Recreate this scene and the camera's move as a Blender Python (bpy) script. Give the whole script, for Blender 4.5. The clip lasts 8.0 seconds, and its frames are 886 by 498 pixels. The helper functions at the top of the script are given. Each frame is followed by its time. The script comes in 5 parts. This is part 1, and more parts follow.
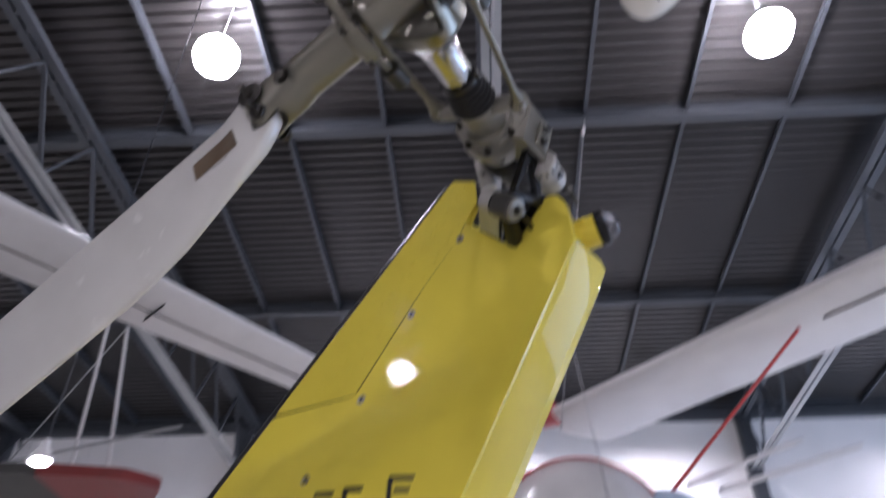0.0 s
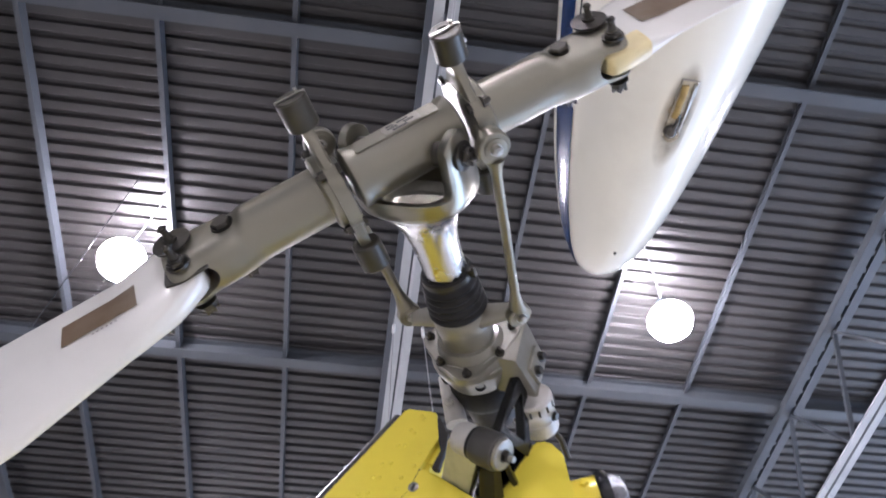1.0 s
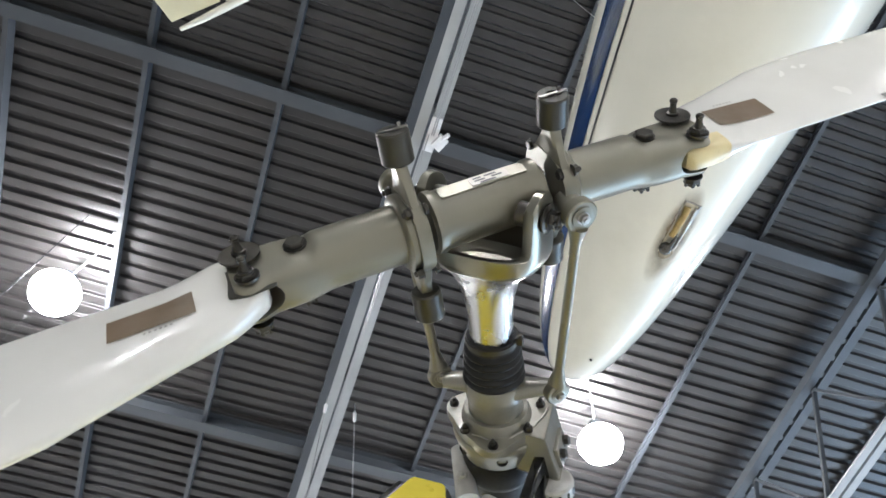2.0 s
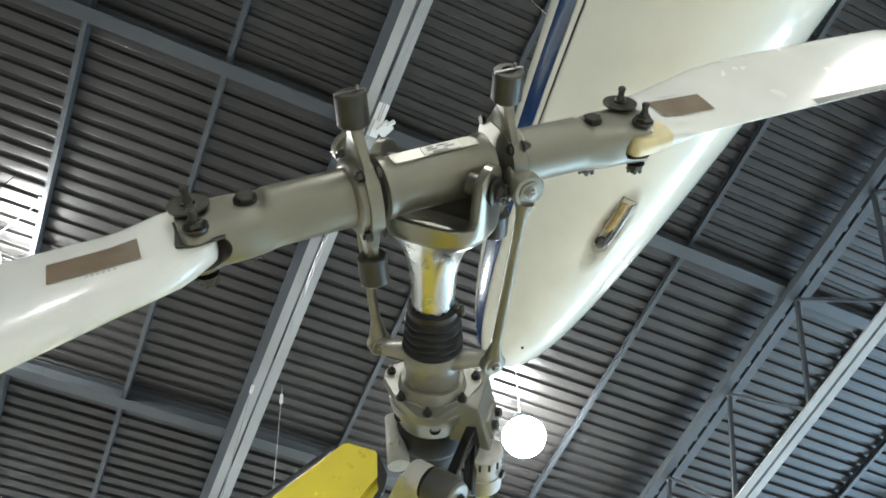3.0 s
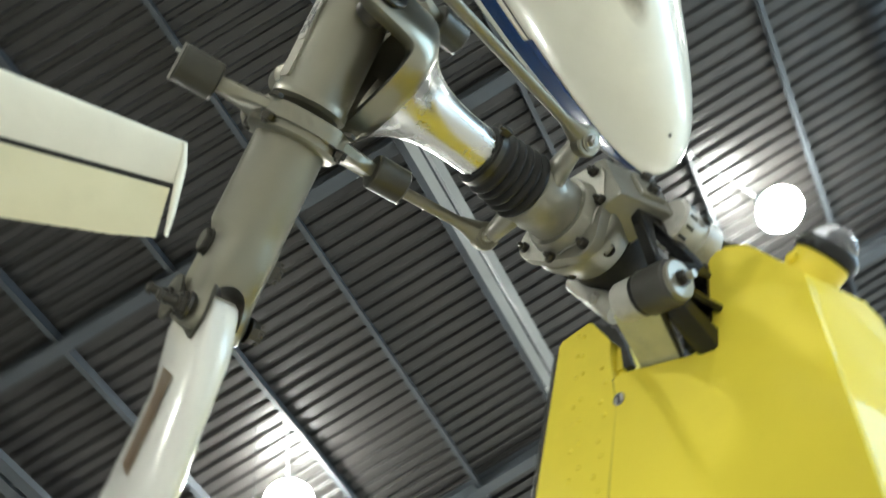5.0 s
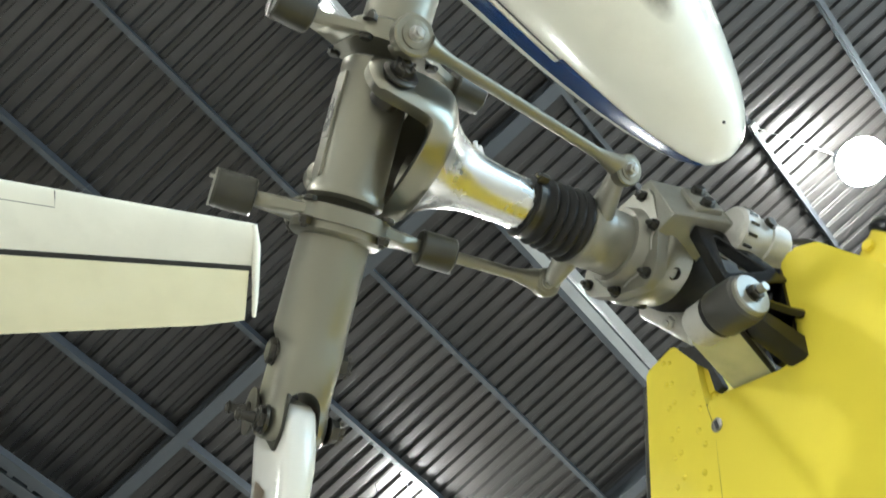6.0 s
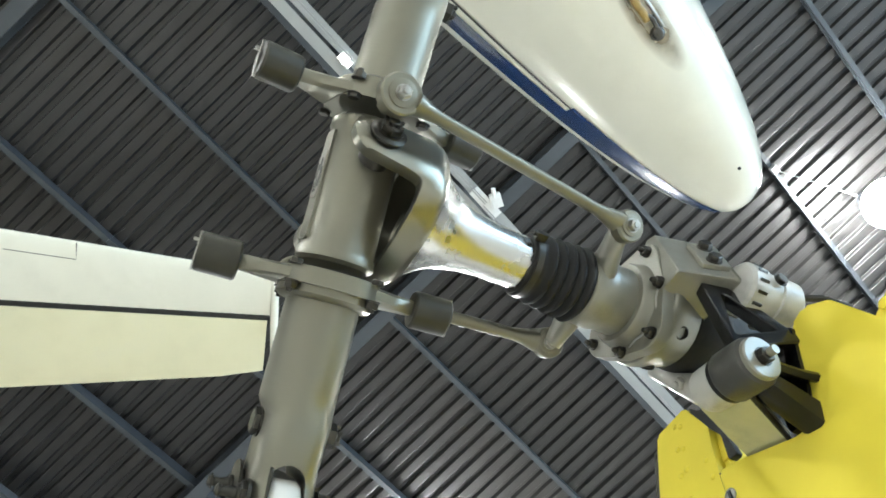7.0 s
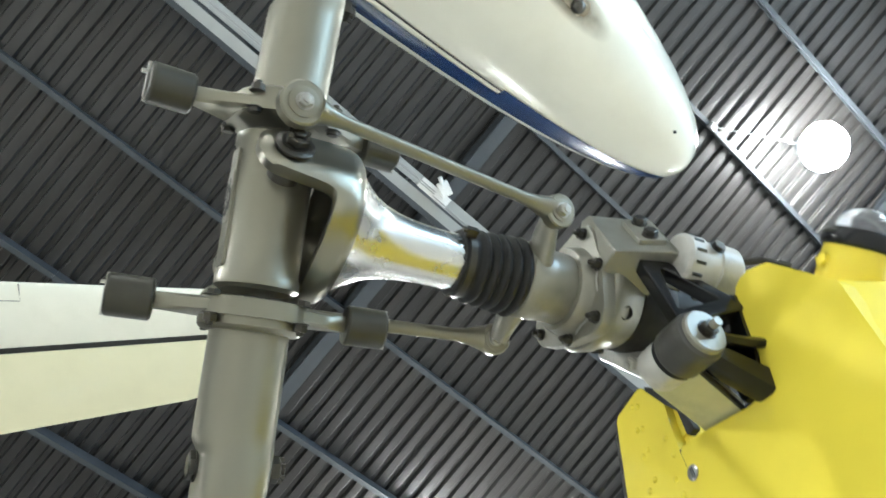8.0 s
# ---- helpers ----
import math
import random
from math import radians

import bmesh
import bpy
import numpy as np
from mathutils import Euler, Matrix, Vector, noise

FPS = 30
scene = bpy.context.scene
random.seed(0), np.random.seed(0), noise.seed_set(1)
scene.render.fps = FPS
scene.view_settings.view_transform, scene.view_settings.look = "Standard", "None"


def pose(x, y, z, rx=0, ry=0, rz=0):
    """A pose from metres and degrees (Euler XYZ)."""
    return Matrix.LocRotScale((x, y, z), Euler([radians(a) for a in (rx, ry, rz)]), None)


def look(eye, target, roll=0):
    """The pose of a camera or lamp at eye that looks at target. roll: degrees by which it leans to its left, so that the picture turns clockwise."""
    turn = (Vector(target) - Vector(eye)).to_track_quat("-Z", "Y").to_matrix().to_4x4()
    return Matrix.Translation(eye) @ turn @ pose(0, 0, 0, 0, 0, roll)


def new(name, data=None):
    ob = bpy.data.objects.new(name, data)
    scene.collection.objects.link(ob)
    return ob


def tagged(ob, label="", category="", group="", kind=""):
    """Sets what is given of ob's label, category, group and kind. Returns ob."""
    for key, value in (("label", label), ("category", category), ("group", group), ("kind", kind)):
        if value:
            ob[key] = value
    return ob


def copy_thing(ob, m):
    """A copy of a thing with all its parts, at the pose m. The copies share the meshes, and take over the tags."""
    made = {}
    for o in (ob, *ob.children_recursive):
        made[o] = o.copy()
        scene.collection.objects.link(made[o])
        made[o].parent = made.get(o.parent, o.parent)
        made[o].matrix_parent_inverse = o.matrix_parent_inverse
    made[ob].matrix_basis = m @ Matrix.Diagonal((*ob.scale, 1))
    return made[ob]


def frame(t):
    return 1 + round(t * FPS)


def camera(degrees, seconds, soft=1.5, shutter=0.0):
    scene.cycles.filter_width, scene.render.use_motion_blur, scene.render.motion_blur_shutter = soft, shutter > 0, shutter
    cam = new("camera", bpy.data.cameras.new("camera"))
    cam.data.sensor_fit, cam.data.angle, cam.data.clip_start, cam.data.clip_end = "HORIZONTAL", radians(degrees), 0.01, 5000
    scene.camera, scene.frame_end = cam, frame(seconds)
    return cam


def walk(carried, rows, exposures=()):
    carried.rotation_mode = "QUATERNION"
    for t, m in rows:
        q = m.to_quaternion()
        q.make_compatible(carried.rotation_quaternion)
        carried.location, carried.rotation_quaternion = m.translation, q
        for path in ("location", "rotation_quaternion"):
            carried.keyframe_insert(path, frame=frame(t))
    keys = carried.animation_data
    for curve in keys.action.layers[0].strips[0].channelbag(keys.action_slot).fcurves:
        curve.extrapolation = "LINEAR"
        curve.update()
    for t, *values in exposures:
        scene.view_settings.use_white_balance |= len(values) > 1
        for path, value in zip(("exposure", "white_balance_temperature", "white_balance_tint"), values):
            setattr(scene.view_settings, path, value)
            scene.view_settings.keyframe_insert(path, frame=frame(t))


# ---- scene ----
cam = camera(60.7, 8.0, soft=1.6, shutter=0.5)
PATH = [
    (0, (-0.008, 0.011, 1.628), (-0.101, 1.563, 2.886), 0.0),
    (0.3, (-0.033, 0.103, 1.722), (-0.006, 1.467, 3.185), 0.7),
    (0.5, (-0.045, 0.184, 1.779), (0.034, 1.416, 3.353), 0.1),
    (0.7, (-0.081, 0.26, 1.828), (0.04, 1.41, 3.461), -0.2),
    (1, (-0.144, 0.332, 1.875), (0.016, 1.387, 3.566), -1.1),
    (1.5, (-0.267, 0.401, 1.879), (-0.037, 1.273, 3.664), -2.2),
    (1.7, (-0.296, 0.422, 1.874), (-0.058, 1.237, 3.684), -1.2),
    (2.8, (-0.318, 0.439, 1.839), (0.079, 1.229, 3.632), -4.1),
    (3, (-0.317, 0.456, 1.832), (0.112, 1.225, 3.628), -6.3),
    (3.5, (-0.281, 0.538, 1.866), (0.105, 1.327, 3.663), -6.0),
    (4, (-0.225, 0.633, 1.933), (0.093, 1.431, 3.739), -8.7),
    (4.2, (-0.214, 0.649, 1.952), (0.061, 1.424, 3.775), -11.9),
    (5.3, (-0.134, 0.682, 1.945), (-0.181, 1.468, 3.784), -36.8),
    (5.5, (-0.129, 0.679, 1.95), (-0.211, 1.419, 3.806), -35.5),
    (6, (-0.099, 0.664, 1.957), (-0.208, 1.3, 3.85), -33.6),
    (6.5, (-0.079, 0.658, 1.974), (-0.169, 1.209, 3.894), -33.9),
    (7, (-0.063, 0.684, 1.987), (-0.132, 1.198, 3.919), -36.2),
    (7.5, (-0.037, 0.691, 2.015), (-0.057, 1.227, 3.942), -43.6),
    (8, (-0.028, 0.708, 2.02), (-0.04, 1.316, 3.925), -49.4),
]
walk(cam, [(t, look(eye, target, roll)) for t, eye, target, roll in PATH],
     exposures=[(0.0, -0.93, 5600, 27), (0.6, -0.54, 5620, 26), (1.0, 0.0, 5640, 25), (1.5, 0.10, 5680, 19), (3.0, 0.0, 5800, 2), (4.2, 0.0, 5950, 2), (5.3, 0.10, 6030, 0), (6.0, 0.26, 5900, 1), (6.5, 0.35, 5800, 2), (8.0, 0.38, 5700, 2)])

# ---- world and daylight ----
world = bpy.data.worlds.new("sky")
scene.world = world
world.use_nodes = True
wn = world.node_tree.nodes
sky = wn.new("ShaderNodeTexSky")
sky.sky_type = "NISHITA"
sky.sun_disc = False
sky.sun_elevation, sky.sun_rotation = radians(38), radians(100)
world.node_tree.links.new(sky.outputs["Color"], wn["Background"].inputs["Color"])
wn["Background"].inputs["Strength"].default_value = 0.12
SUN = new("sun", bpy.data.lights.new("sun", "SUN"))
SUN.data.energy, SUN.data.angle, SUN.data.color = 2.0, radians(0.6), (1.0, 0.95, 0.88)
SUN.matrix_world = look((30, 30, 40), (0, 40, 0))
LAMP_GLOW = 185.0          # high-bay lenses
DOWNLIGHT_GLOW = 720.0     # lenses of the added, unseen shaded rows, which throw all their light down
WINDOW_GLOW = 2800.0      # daylight that comes in by the glazed east front


# ---- building helpers ----
def frame_of(o, x, y, z):
    m = Matrix.Identity(4)
    for i, v in enumerate((x, y, z)):
        for j in range(3):
            m[j][i] = v[j]
    for j in range(3):
        m[j][3] = o[j]
    return m


def part(name, bm, material, parent=None, label="", sharp=38, matrix=None):
    """Links a bmesh as one mesh object, under a thing or a part."""
    bmesh.ops.recalc_face_normals(bm, faces=bm.faces)
    for fc in bm.faces:
        fc.smooth = True
    lim = radians(sharp)
    for ed in bm.edges:
        if len(ed.link_faces) == 2 and ed.calc_face_angle(0) > lim:
            ed.smooth = False
    for fc in bm.faces:
        if len(fc.verts) > 6:
            for ed in fc.edges:
                ed.smooth = False
    me = bpy.data.meshes.new(name)
    bm.to_mesh(me)
    bm.free()
    me.materials.append(material)
    ob = new(name, me)
    if parent is not None:
        ob.parent = parent
    if matrix is not None:
        ob.matrix_basis = matrix
    if label:
        ob["label"] = label
    return ob


def thing(name, label, category, matrix=None, group="", kind=""):
    ob = new(name)
    ob.empty_display_size = 0.1
    if matrix is not None:
        ob.matrix_basis = matrix
    return tagged(ob, label, category, group, kind)


def setting(name, bm, material, label, category):
    return tagged(part(name, bm, material), label, category, kind="structure")


def box(bm, size, at=(0, 0, 0), rot=None, bevel=0.0, seg=2):
    m = Matrix.Translation(at) @ (rot.to_4x4() if rot is not None else Matrix.Identity(4)) @ Matrix.Diagonal((*size, 1))
    made = bmesh.ops.create_cube(bm, size=1, matrix=m)["verts"]
    if bevel:
        eds = list({ed for v in made for ed in v.link_edges})
        bmesh.ops.bevel(bm, geom=eds, offset=bevel, segments=seg, affect="EDGES", profile=0.6)
    return bm


def turned(bm, profile, m=None, seg=28, sx=1.0, sy=1.0):
    """A body of revolution about local z, from (radius, height) pairs."""
    m = m or Matrix.Identity(4)
    rings = []
    for r, z in profile:
        if r < 1e-5:
            rings.append([bm.verts.new(m @ Vector((0, 0, z)))])
        else:
            rings.append([bm.verts.new(m @ Vector((sx * r * math.cos(2 * math.pi * k / seg), sy * r * math.sin(2 * math.pi * k / seg), z))) for k in range(seg)])
    for p, q in zip(rings, rings[1:]):
        for k in range(seg):
            a, b_ = p[k % len(p)], p[(k + 1) % len(p)]
            c_, d = q[(k + 1) % len(q)], q[k % len(q)]
            vs = []
            for v in (a, b_, c_, d):
                if v not in vs:
                    vs.append(v)
            if len(vs) > 2:
                bm.faces.new(vs)
    for ring in (rings[0], rings[-1]):
        if len(ring) > 2:
            bm.faces.new(ring)
    return bm


def aim(p, q):
    """A frame at p whose z points to q."""
    d = Vector(q) - Vector(p)
    return Matrix.Translation(p) @ d.to_track_quat("Z", "Y").to_matrix().to_4x4()


def rod(bm, p, q, r, r2=None, seg=14):
    n = (Vector(q) - Vector(p)).length
    return turned(bm, [(r, 0), (r if r2 is None else r2, n)], aim(p, q), seg)


def swept(bm, pts, radii, seg=12, flat=1.0):
    """A tube along points; flat squeezes the section."""
    pts = [Vector(p) for p in pts]
    rings, up = [], Vector((0, 0, 1))
    for i, p in enumerate(pts):
        d = (pts[min(i + 1, len(pts) - 1)] - pts[max(i - 1, 0)]).normalized()
        u = d.cross(up)
        u = u.normalized() if u.length > 1e-3 else Vector((1, 0, 0))
        w = u.cross(d).normalized()
        r = radii[i] if hasattr(radii, "__len__") else radii
        rings.append([bm.verts.new(p + r * math.cos(2 * math.pi * k / seg) * u + flat * r * math.sin(2 * math.pi * k / seg) * w) for k in range(seg)])
    for p, q in zip(rings, rings[1:]):
        for k in range(seg):
            bm.faces.new((p[k], p[(k + 1) % seg], q[(k + 1) % seg], q[k]))
    bm.faces.new(rings[0])
    bm.faces.new(rings[-1])
    return bm


def slab(bm, outline, z0, z1, m=None, bevel=0.0, seg=2):
    """A plate of a 2D outline between two heights, with rounded rims."""
    m = m or Matrix.Identity(4)
    lo = [bm.verts.new(m @ Vector((x, y, z0))) for x, y in outline]
    hi = [bm.verts.new(m @ Vector((x, y, z1))) for x, y in outline]
    f0, f1 = bm.faces.new(lo), bm.faces.new(hi)
    for k in range(len(lo)):
        n = (k + 1) % len(lo)
        bm.faces.new((lo[k], lo[n], hi[n], hi[k]))
    if bevel:
        bmesh.ops.bevel(bm, geom=list(f0.edges) + list(f1.edges), offset=bevel, segments=seg, affect="EDGES", profile=0.6)
    return bm


def hexnut(bm, at, axis, r, h, bore=0.0, tip=0.0):
    m = aim(at, Vector(at) + Vector(axis))
    turned(bm, [(r * 1.18, 0), (r * 1.18, h * 0.14)], m, 18)
    turned(bm, [(r * 0.98, h * 0.14), (r, h * 0.24), (r, h * 0.86), (r * 0.86, h)], m, 6)
    if tip:
        turned(bm, [(r * 0.5, h), (r * 0.5, h + tip * 0.8), (r * 0.38, h + tip)], m, 12)
    return bm


def rounded(points, r, n=5):
    """An outline with its corners rounded by about r."""
    out = []
    for i, p in enumerate(points):
        p, a, b_ = Vector(p), Vector(points[i - 1]), Vector(points[(i + 1) % len(points)])
        k = min(r, (a - p).length * 0.45, (b_ - p).length * 0.45)
        s, e_ = p + (a - p).normalized() * k, p + (b_ - p).normalized() * k
        for j in range(n + 1):
            w = j / n
            out.append(tuple((1 - w) ** 2 * s + 2 * w * (1 - w) * p + w * w * e_))
    return out


def bar(bm, pts, w, t, side_dir):
    """A flat bar along points: w across, t along side_dir."""
    pts = [Vector(p) for p in pts]
    sd = Vector(side_dir).normalized()
    rings = []
    for i, p in enumerate(pts):
        d = (pts[min(i + 1, len(pts) - 1)] - pts[max(i - 1, 0)]).normalized()
        u = d.cross(sd).normalized()
        ww = w[i] if hasattr(w, "__len__") else w
        sec = [(-1, -0.6), (-0.8, -1), (0.8, -1), (1, -0.6), (1, 0.6), (0.8, 1), (-0.8, 1), (-1, 0.6)]
        rings.append([bm.verts.new(p + u * ww * a_ + sd * t * b_) for a_, b_ in sec])
    for p, q in zip(rings, rings[1:]):
        for k in range(8):
            bm.faces.new((p[k], p[(k + 1) % 8], q[(k + 1) % 8], q[k]))
    bm.faces.new(rings[0])
    bm.faces.new(rings[-1])
    return bm

# ---- materials ----
def surface(name, color, rough=0.5, metal=0.0, coat=0.0, vary=0.12, scale=4.0, bump=0.0, bump_scale=120.0, dirt=None, dirt_amount=0.0, dirt_scale=3.0, rough_vary=0.1):
    """Paint or metal with uneven tone, stains and fine relief, in the object's own metres."""
    mat = bpy.data.materials.new(name)
    mat.use_nodes = True
    nt = mat.node_tree
    n, link = nt.nodes, nt.links.new
    bs = n["Principled BSDF"]
    co = n.new("ShaderNodeTexCoord")
    big = n.new("ShaderNodeTexNoise")
    big.inputs["Scale"].default_value, big.inputs["Detail"].default_value = scale, 5
    link(co.outputs["Object"], big.inputs["Vector"])
    fine = n.new("ShaderNodeTexNoise")
    fine.inputs["Scale"].default_value, fine.inputs["Detail"].default_value = bump_scale, 3
    link(co.outputs["Object"], fine.inputs["Vector"])
    ramp = n.new("ShaderNodeMapRange")
    ramp.inputs["From Min"].default_value, ramp.inputs["From Max"].default_value = 0.3, 0.7
    ramp.inputs["To Min"].default_value, ramp.inputs["To Max"].default_value = 1 - vary, 1 + vary
    link(big.outputs["Fac"], ramp.inputs["Value"])
    tone = n.new("ShaderNodeVectorMath")
    tone.operation = "SCALE"
    tone.inputs[0].default_value = color[:3]
    link(ramp.outputs["Result"], tone.inputs["Scale"])
    last = tone.outputs["Vector"]
    if dirt is not None:
        spots = n.new("ShaderNodeTexNoise")
        spots.inputs["Scale"].default_value, spots.inputs["Detail"].default_value, spots.inputs["Roughness"].default_value = dirt_scale, 8, 0.65
        link(co.outputs["Object"], spots.inputs["Vector"])
        cut = n.new("ShaderNodeMapRange")
        cut.inputs["From Min"].default_value, cut.inputs["From Max"].default_value = 0.5, 0.72
        cut.inputs["To Max"].default_value = dirt_amount
        link(spots.outputs["Fac"], cut.inputs["Value"])
        mix = n.new("ShaderNodeMix")
        mix.data_type = "RGBA"
        link(cut.outputs["Result"], mix.inputs["Factor"])
        link(last, mix.inputs["A"])
        mix.inputs["B"].default_value = (*dirt[:3], 1)
        last = mix.outputs["Result"]
    link(last, bs.inputs["Base Color"])
    rr = n.new("ShaderNodeMapRange")
    rr.inputs["From Min"].default_value, rr.inputs["From Max"].default_value = 0.3, 0.7
    rr.inputs["To Min"].default_value, rr.inputs["To Max"].default_value = max(0.02, rough - rough_vary * rough), rough + rough_vary * rough
    link(fine.outputs["Fac"], rr.inputs["Value"])
    link(rr.outputs["Result"], bs.inputs["Roughness"])
    bs.inputs["Metallic"].default_value = metal
    bs.inputs["Coat Weight"].default_value = coat
    bs.inputs["Coat Roughness"].default_value = 0.06
    if bump:
        bp = n.new("ShaderNodeBump")
        bp.inputs["Strength"].default_value, bp.inputs["Distance"].default_value = 1.0, bump
        link(fine.outputs["Fac"], bp.inputs["Height"])
        link(bp.outputs["Normal"], bs.inputs["Normal"])
    return mat


def glowing(name, color, strength):
    mat = bpy.data.materials.new(name)
    mat.use_nodes = True
    bs = mat.node_tree.nodes["Principled BSDF"]
    bs.inputs["Base Color"].default_value = (0.8, 0.8, 0.8, 1)
    bs.inputs["Emission Color"].default_value = (*color, 1)
    bs.inputs["Emission Strength"].default_value = strength
    return mat


def faded_film(name, color, amount):
    """A thin film of colour that fades out towards the borders of its sheet."""
    mat = bpy.data.materials.new(name)
    mat.use_nodes = True
    nt = mat.node_tree
    bs = nt.nodes["Principled BSDF"]
    bs.inputs["Base Color"].default_value = (*color, 1)
    bs.inputs["Roughness"].default_value = 0.5
    co = nt.nodes.new("ShaderNodeTexCoord")
    mp = nt.nodes.new("ShaderNodeMapping")
    mp.inputs["Location"].default_value, mp.inputs["Scale"].default_value = (-1, -1, 0), (2, 2, 0)
    ball = nt.nodes.new("ShaderNodeTexGradient")
    ball.gradient_type = "SPHERICAL"
    noise = nt.nodes.new("ShaderNodeTexNoise")
    noise.inputs["Scale"].default_value, noise.inputs["Detail"].default_value = 14.0, 5.0
    mul = nt.nodes.new("ShaderNodeMath")
    mul.operation = "MULTIPLY"
    amt = nt.nodes.new("ShaderNodeMath")
    amt.operation, amt.inputs[1].default_value = "MULTIPLY", amount * 2
    amt.use_clamp = True
    nt.links.new(co.outputs["Generated"], mp.inputs["Vector"])
    nt.links.new(mp.outputs["Vector"], ball.inputs["Vector"])
    nt.links.new(co.outputs["Object"], noise.inputs["Vector"])
    nt.links.new(ball.outputs["Fac"], mul.inputs[0])
    nt.links.new(noise.outputs["Fac"], mul.inputs[1])
    nt.links.new(mul.outputs["Value"], amt.inputs[0])
    nt.links.new(amt.outputs["Value"], bs.inputs["Alpha"])
    return mat


def clear(name, color=(1, 1, 1), rough=0.02):
    mat = bpy.data.materials.new(name)
    mat.use_nodes = True
    bs = mat.node_tree.nodes["Principled BSDF"]
    bs.inputs["Base Color"].default_value = (*color, 1)
    bs.inputs["Transmission Weight"].default_value = 1.0
    bs.inputs["Roughness"].default_value = rough
    bs.inputs["IOR"].default_value = 1.45
    return mat


DECK = surface("roof_deck_paint", (0.0255, 0.0238, 0.0234), 0.34, vary=0.12, scale=0.7, dirt=(0.037, 0.034, 0.032), dirt_amount=0.4, dirt_scale=1.3)
STEEL = surface("grey_steel_paint", (0.050, 0.057, 0.066), 0.45, vary=0.1, scale=1.5, dirt=(0.07, 0.07, 0.07), dirt_amount=0.35, dirt_scale=2.0)
CHORD = surface("light_steel_paint", (0.36, 0.37, 0.37), 0.45, vary=0.1, scale=1.2, dirt=(0.2, 0.2, 0.2), dirt_amount=0.3, dirt_scale=2.0)
WHITEWALL = surface("white_wall_paint", (0.84, 0.84, 0.835), 0.6, vary=0.05, scale=0.6)
GREYWALL = surface("grey_unseen_wall", (0.2, 0.21, 0.22), 0.5, vary=0.06, scale=0.6)
FLOORING = surface("sealed_concrete", (0.70, 0.68, 0.62), 0.35, vary=0.12, scale=0.5, dirt=(0.3, 0.29, 0.27), dirt_amount=0.4, dirt_scale=0.8)
OLIVE = surface("olive_grey_enamel", (0.222, 0.212, 0.170), 0.36, metal=0.68, coat=0.0, vary=0.08, scale=5, rough_vary=0.05, dirt=(0.12, 0.105, 0.07), dirt_amount=0.35, dirt_scale=1.8)
OLIVEDARK = surface("dark_olive_enamel", (0.042, 0.040, 0.030), 0.36, metal=0.3, vary=0.15, scale=20, bump=0.0002, bump_scale=300, dirt=(0.03, 0.03, 0.028), dirt_amount=0.5, dirt_scale=18)
GEARGREY = surface("grey_magnesium_paint", (0.245, 0.236, 0.20), 0.36, metal=0.32, coat=0.2, vary=0.12, scale=12, bump=0.0002, bump_scale=90, dirt=(0.12, 0.105, 0.075), dirt_amount=0.6, dirt_scale=9)
DULLGREY = surface("dull_grey_steel", (0.19, 0.185, 0.165), 0.55, metal=0.2, vary=0.1, scale=30)
CHROME = surface("polished_steel", (0.58, 0.575, 0.55), 0.27, metal=1.0, vary=0.02, scale=4, rough_vary=0.03, bump_scale=40)
SATIN = surface("satin_machined_steel", (0.27, 0.26, 0.215), 0.31, metal=1.0, vary=0.05, scale=6, rough_vary=0.05, dirt=(0.30, 0.28, 0.22), dirt_amount=0.4, dirt_scale=9)
BARE = surface("bare_steel", (0.42, 0.41, 0.38), 0.32, metal=1.0, vary=0.15, scale=30, dirt=(0.12, 0.11, 0.09), dirt_amount=0.6, dirt_scale=40)
DARKSTEEL = surface("oiled_dark_steel", (0.062, 0.058, 0.050), 0.36, metal=0.8, vary=0.2, scale=40, dirt=(0.03, 0.03, 0.03), dirt_amount=0.6, dirt_scale=50)
RUBBER = surface("black_rubber", (0.010, 0.0098, 0.0098), 0.5, vary=0.2, scale=30, bump=0.0003, bump_scale=200)
RUBBER.node_tree.nodes["Principled BSDF"].inputs["Specular IOR Level"].default_value = 0.3
BLACK = surface("black_gloss_paint", (0.006, 0.0064, 0.0075), 0.24, vary=0.2, scale=20)
BLACK.node_tree.nodes["Principled BSDF"].inputs["Specular IOR Level"].default_value = 0.35
PALEGREY = surface("pale_grey_enamel", (0.46, 0.45, 0.42), 0.35, coat=0.2, vary=0.1, scale=25, dirt=(0.2, 0.19, 0.16), dirt_amount=0.5, dirt_scale=30)
BUSHGREY = surface("grey_rubber", (0.050, 0.048, 0.043), 0.42, vary=0.15, scale=20, bump=0.0002, bump_scale=300, dirt=(0.05, 0.048, 0.042), dirt_amount=0.5, dirt_scale=30)
BLACKCAST = surface("matt_black_casting", (0.016, 0.0155, 0.015), 0.6, vary=0.25, scale=25, bump=0.0002, bump_scale=150, dirt=(0.04, 0.037, 0.03), dirt_amount=0.4, dirt_scale=20)
BLACKCAST.node_tree.nodes["Principled BSDF"].inputs["Specular IOR Level"].default_value = 0.25
PRIMER = surface("yellow_green_primer", (0.46, 0.45, 0.27), 0.4, coat=0.2, vary=0.1, scale=25, dirt=(0.25, 0.24, 0.15), dirt_amount=0.4, dirt_scale=20)
YELLOW = surface("yellow_gloss_paint", (0.82, 0.68, 0.060), 0.55, coat=0.45, vary=0.045, scale=3.0, bump=0.0001, bump_scale=7, dirt=(0.6, 0.48, 0.045), dirt_amount=0.25, dirt_scale=5)
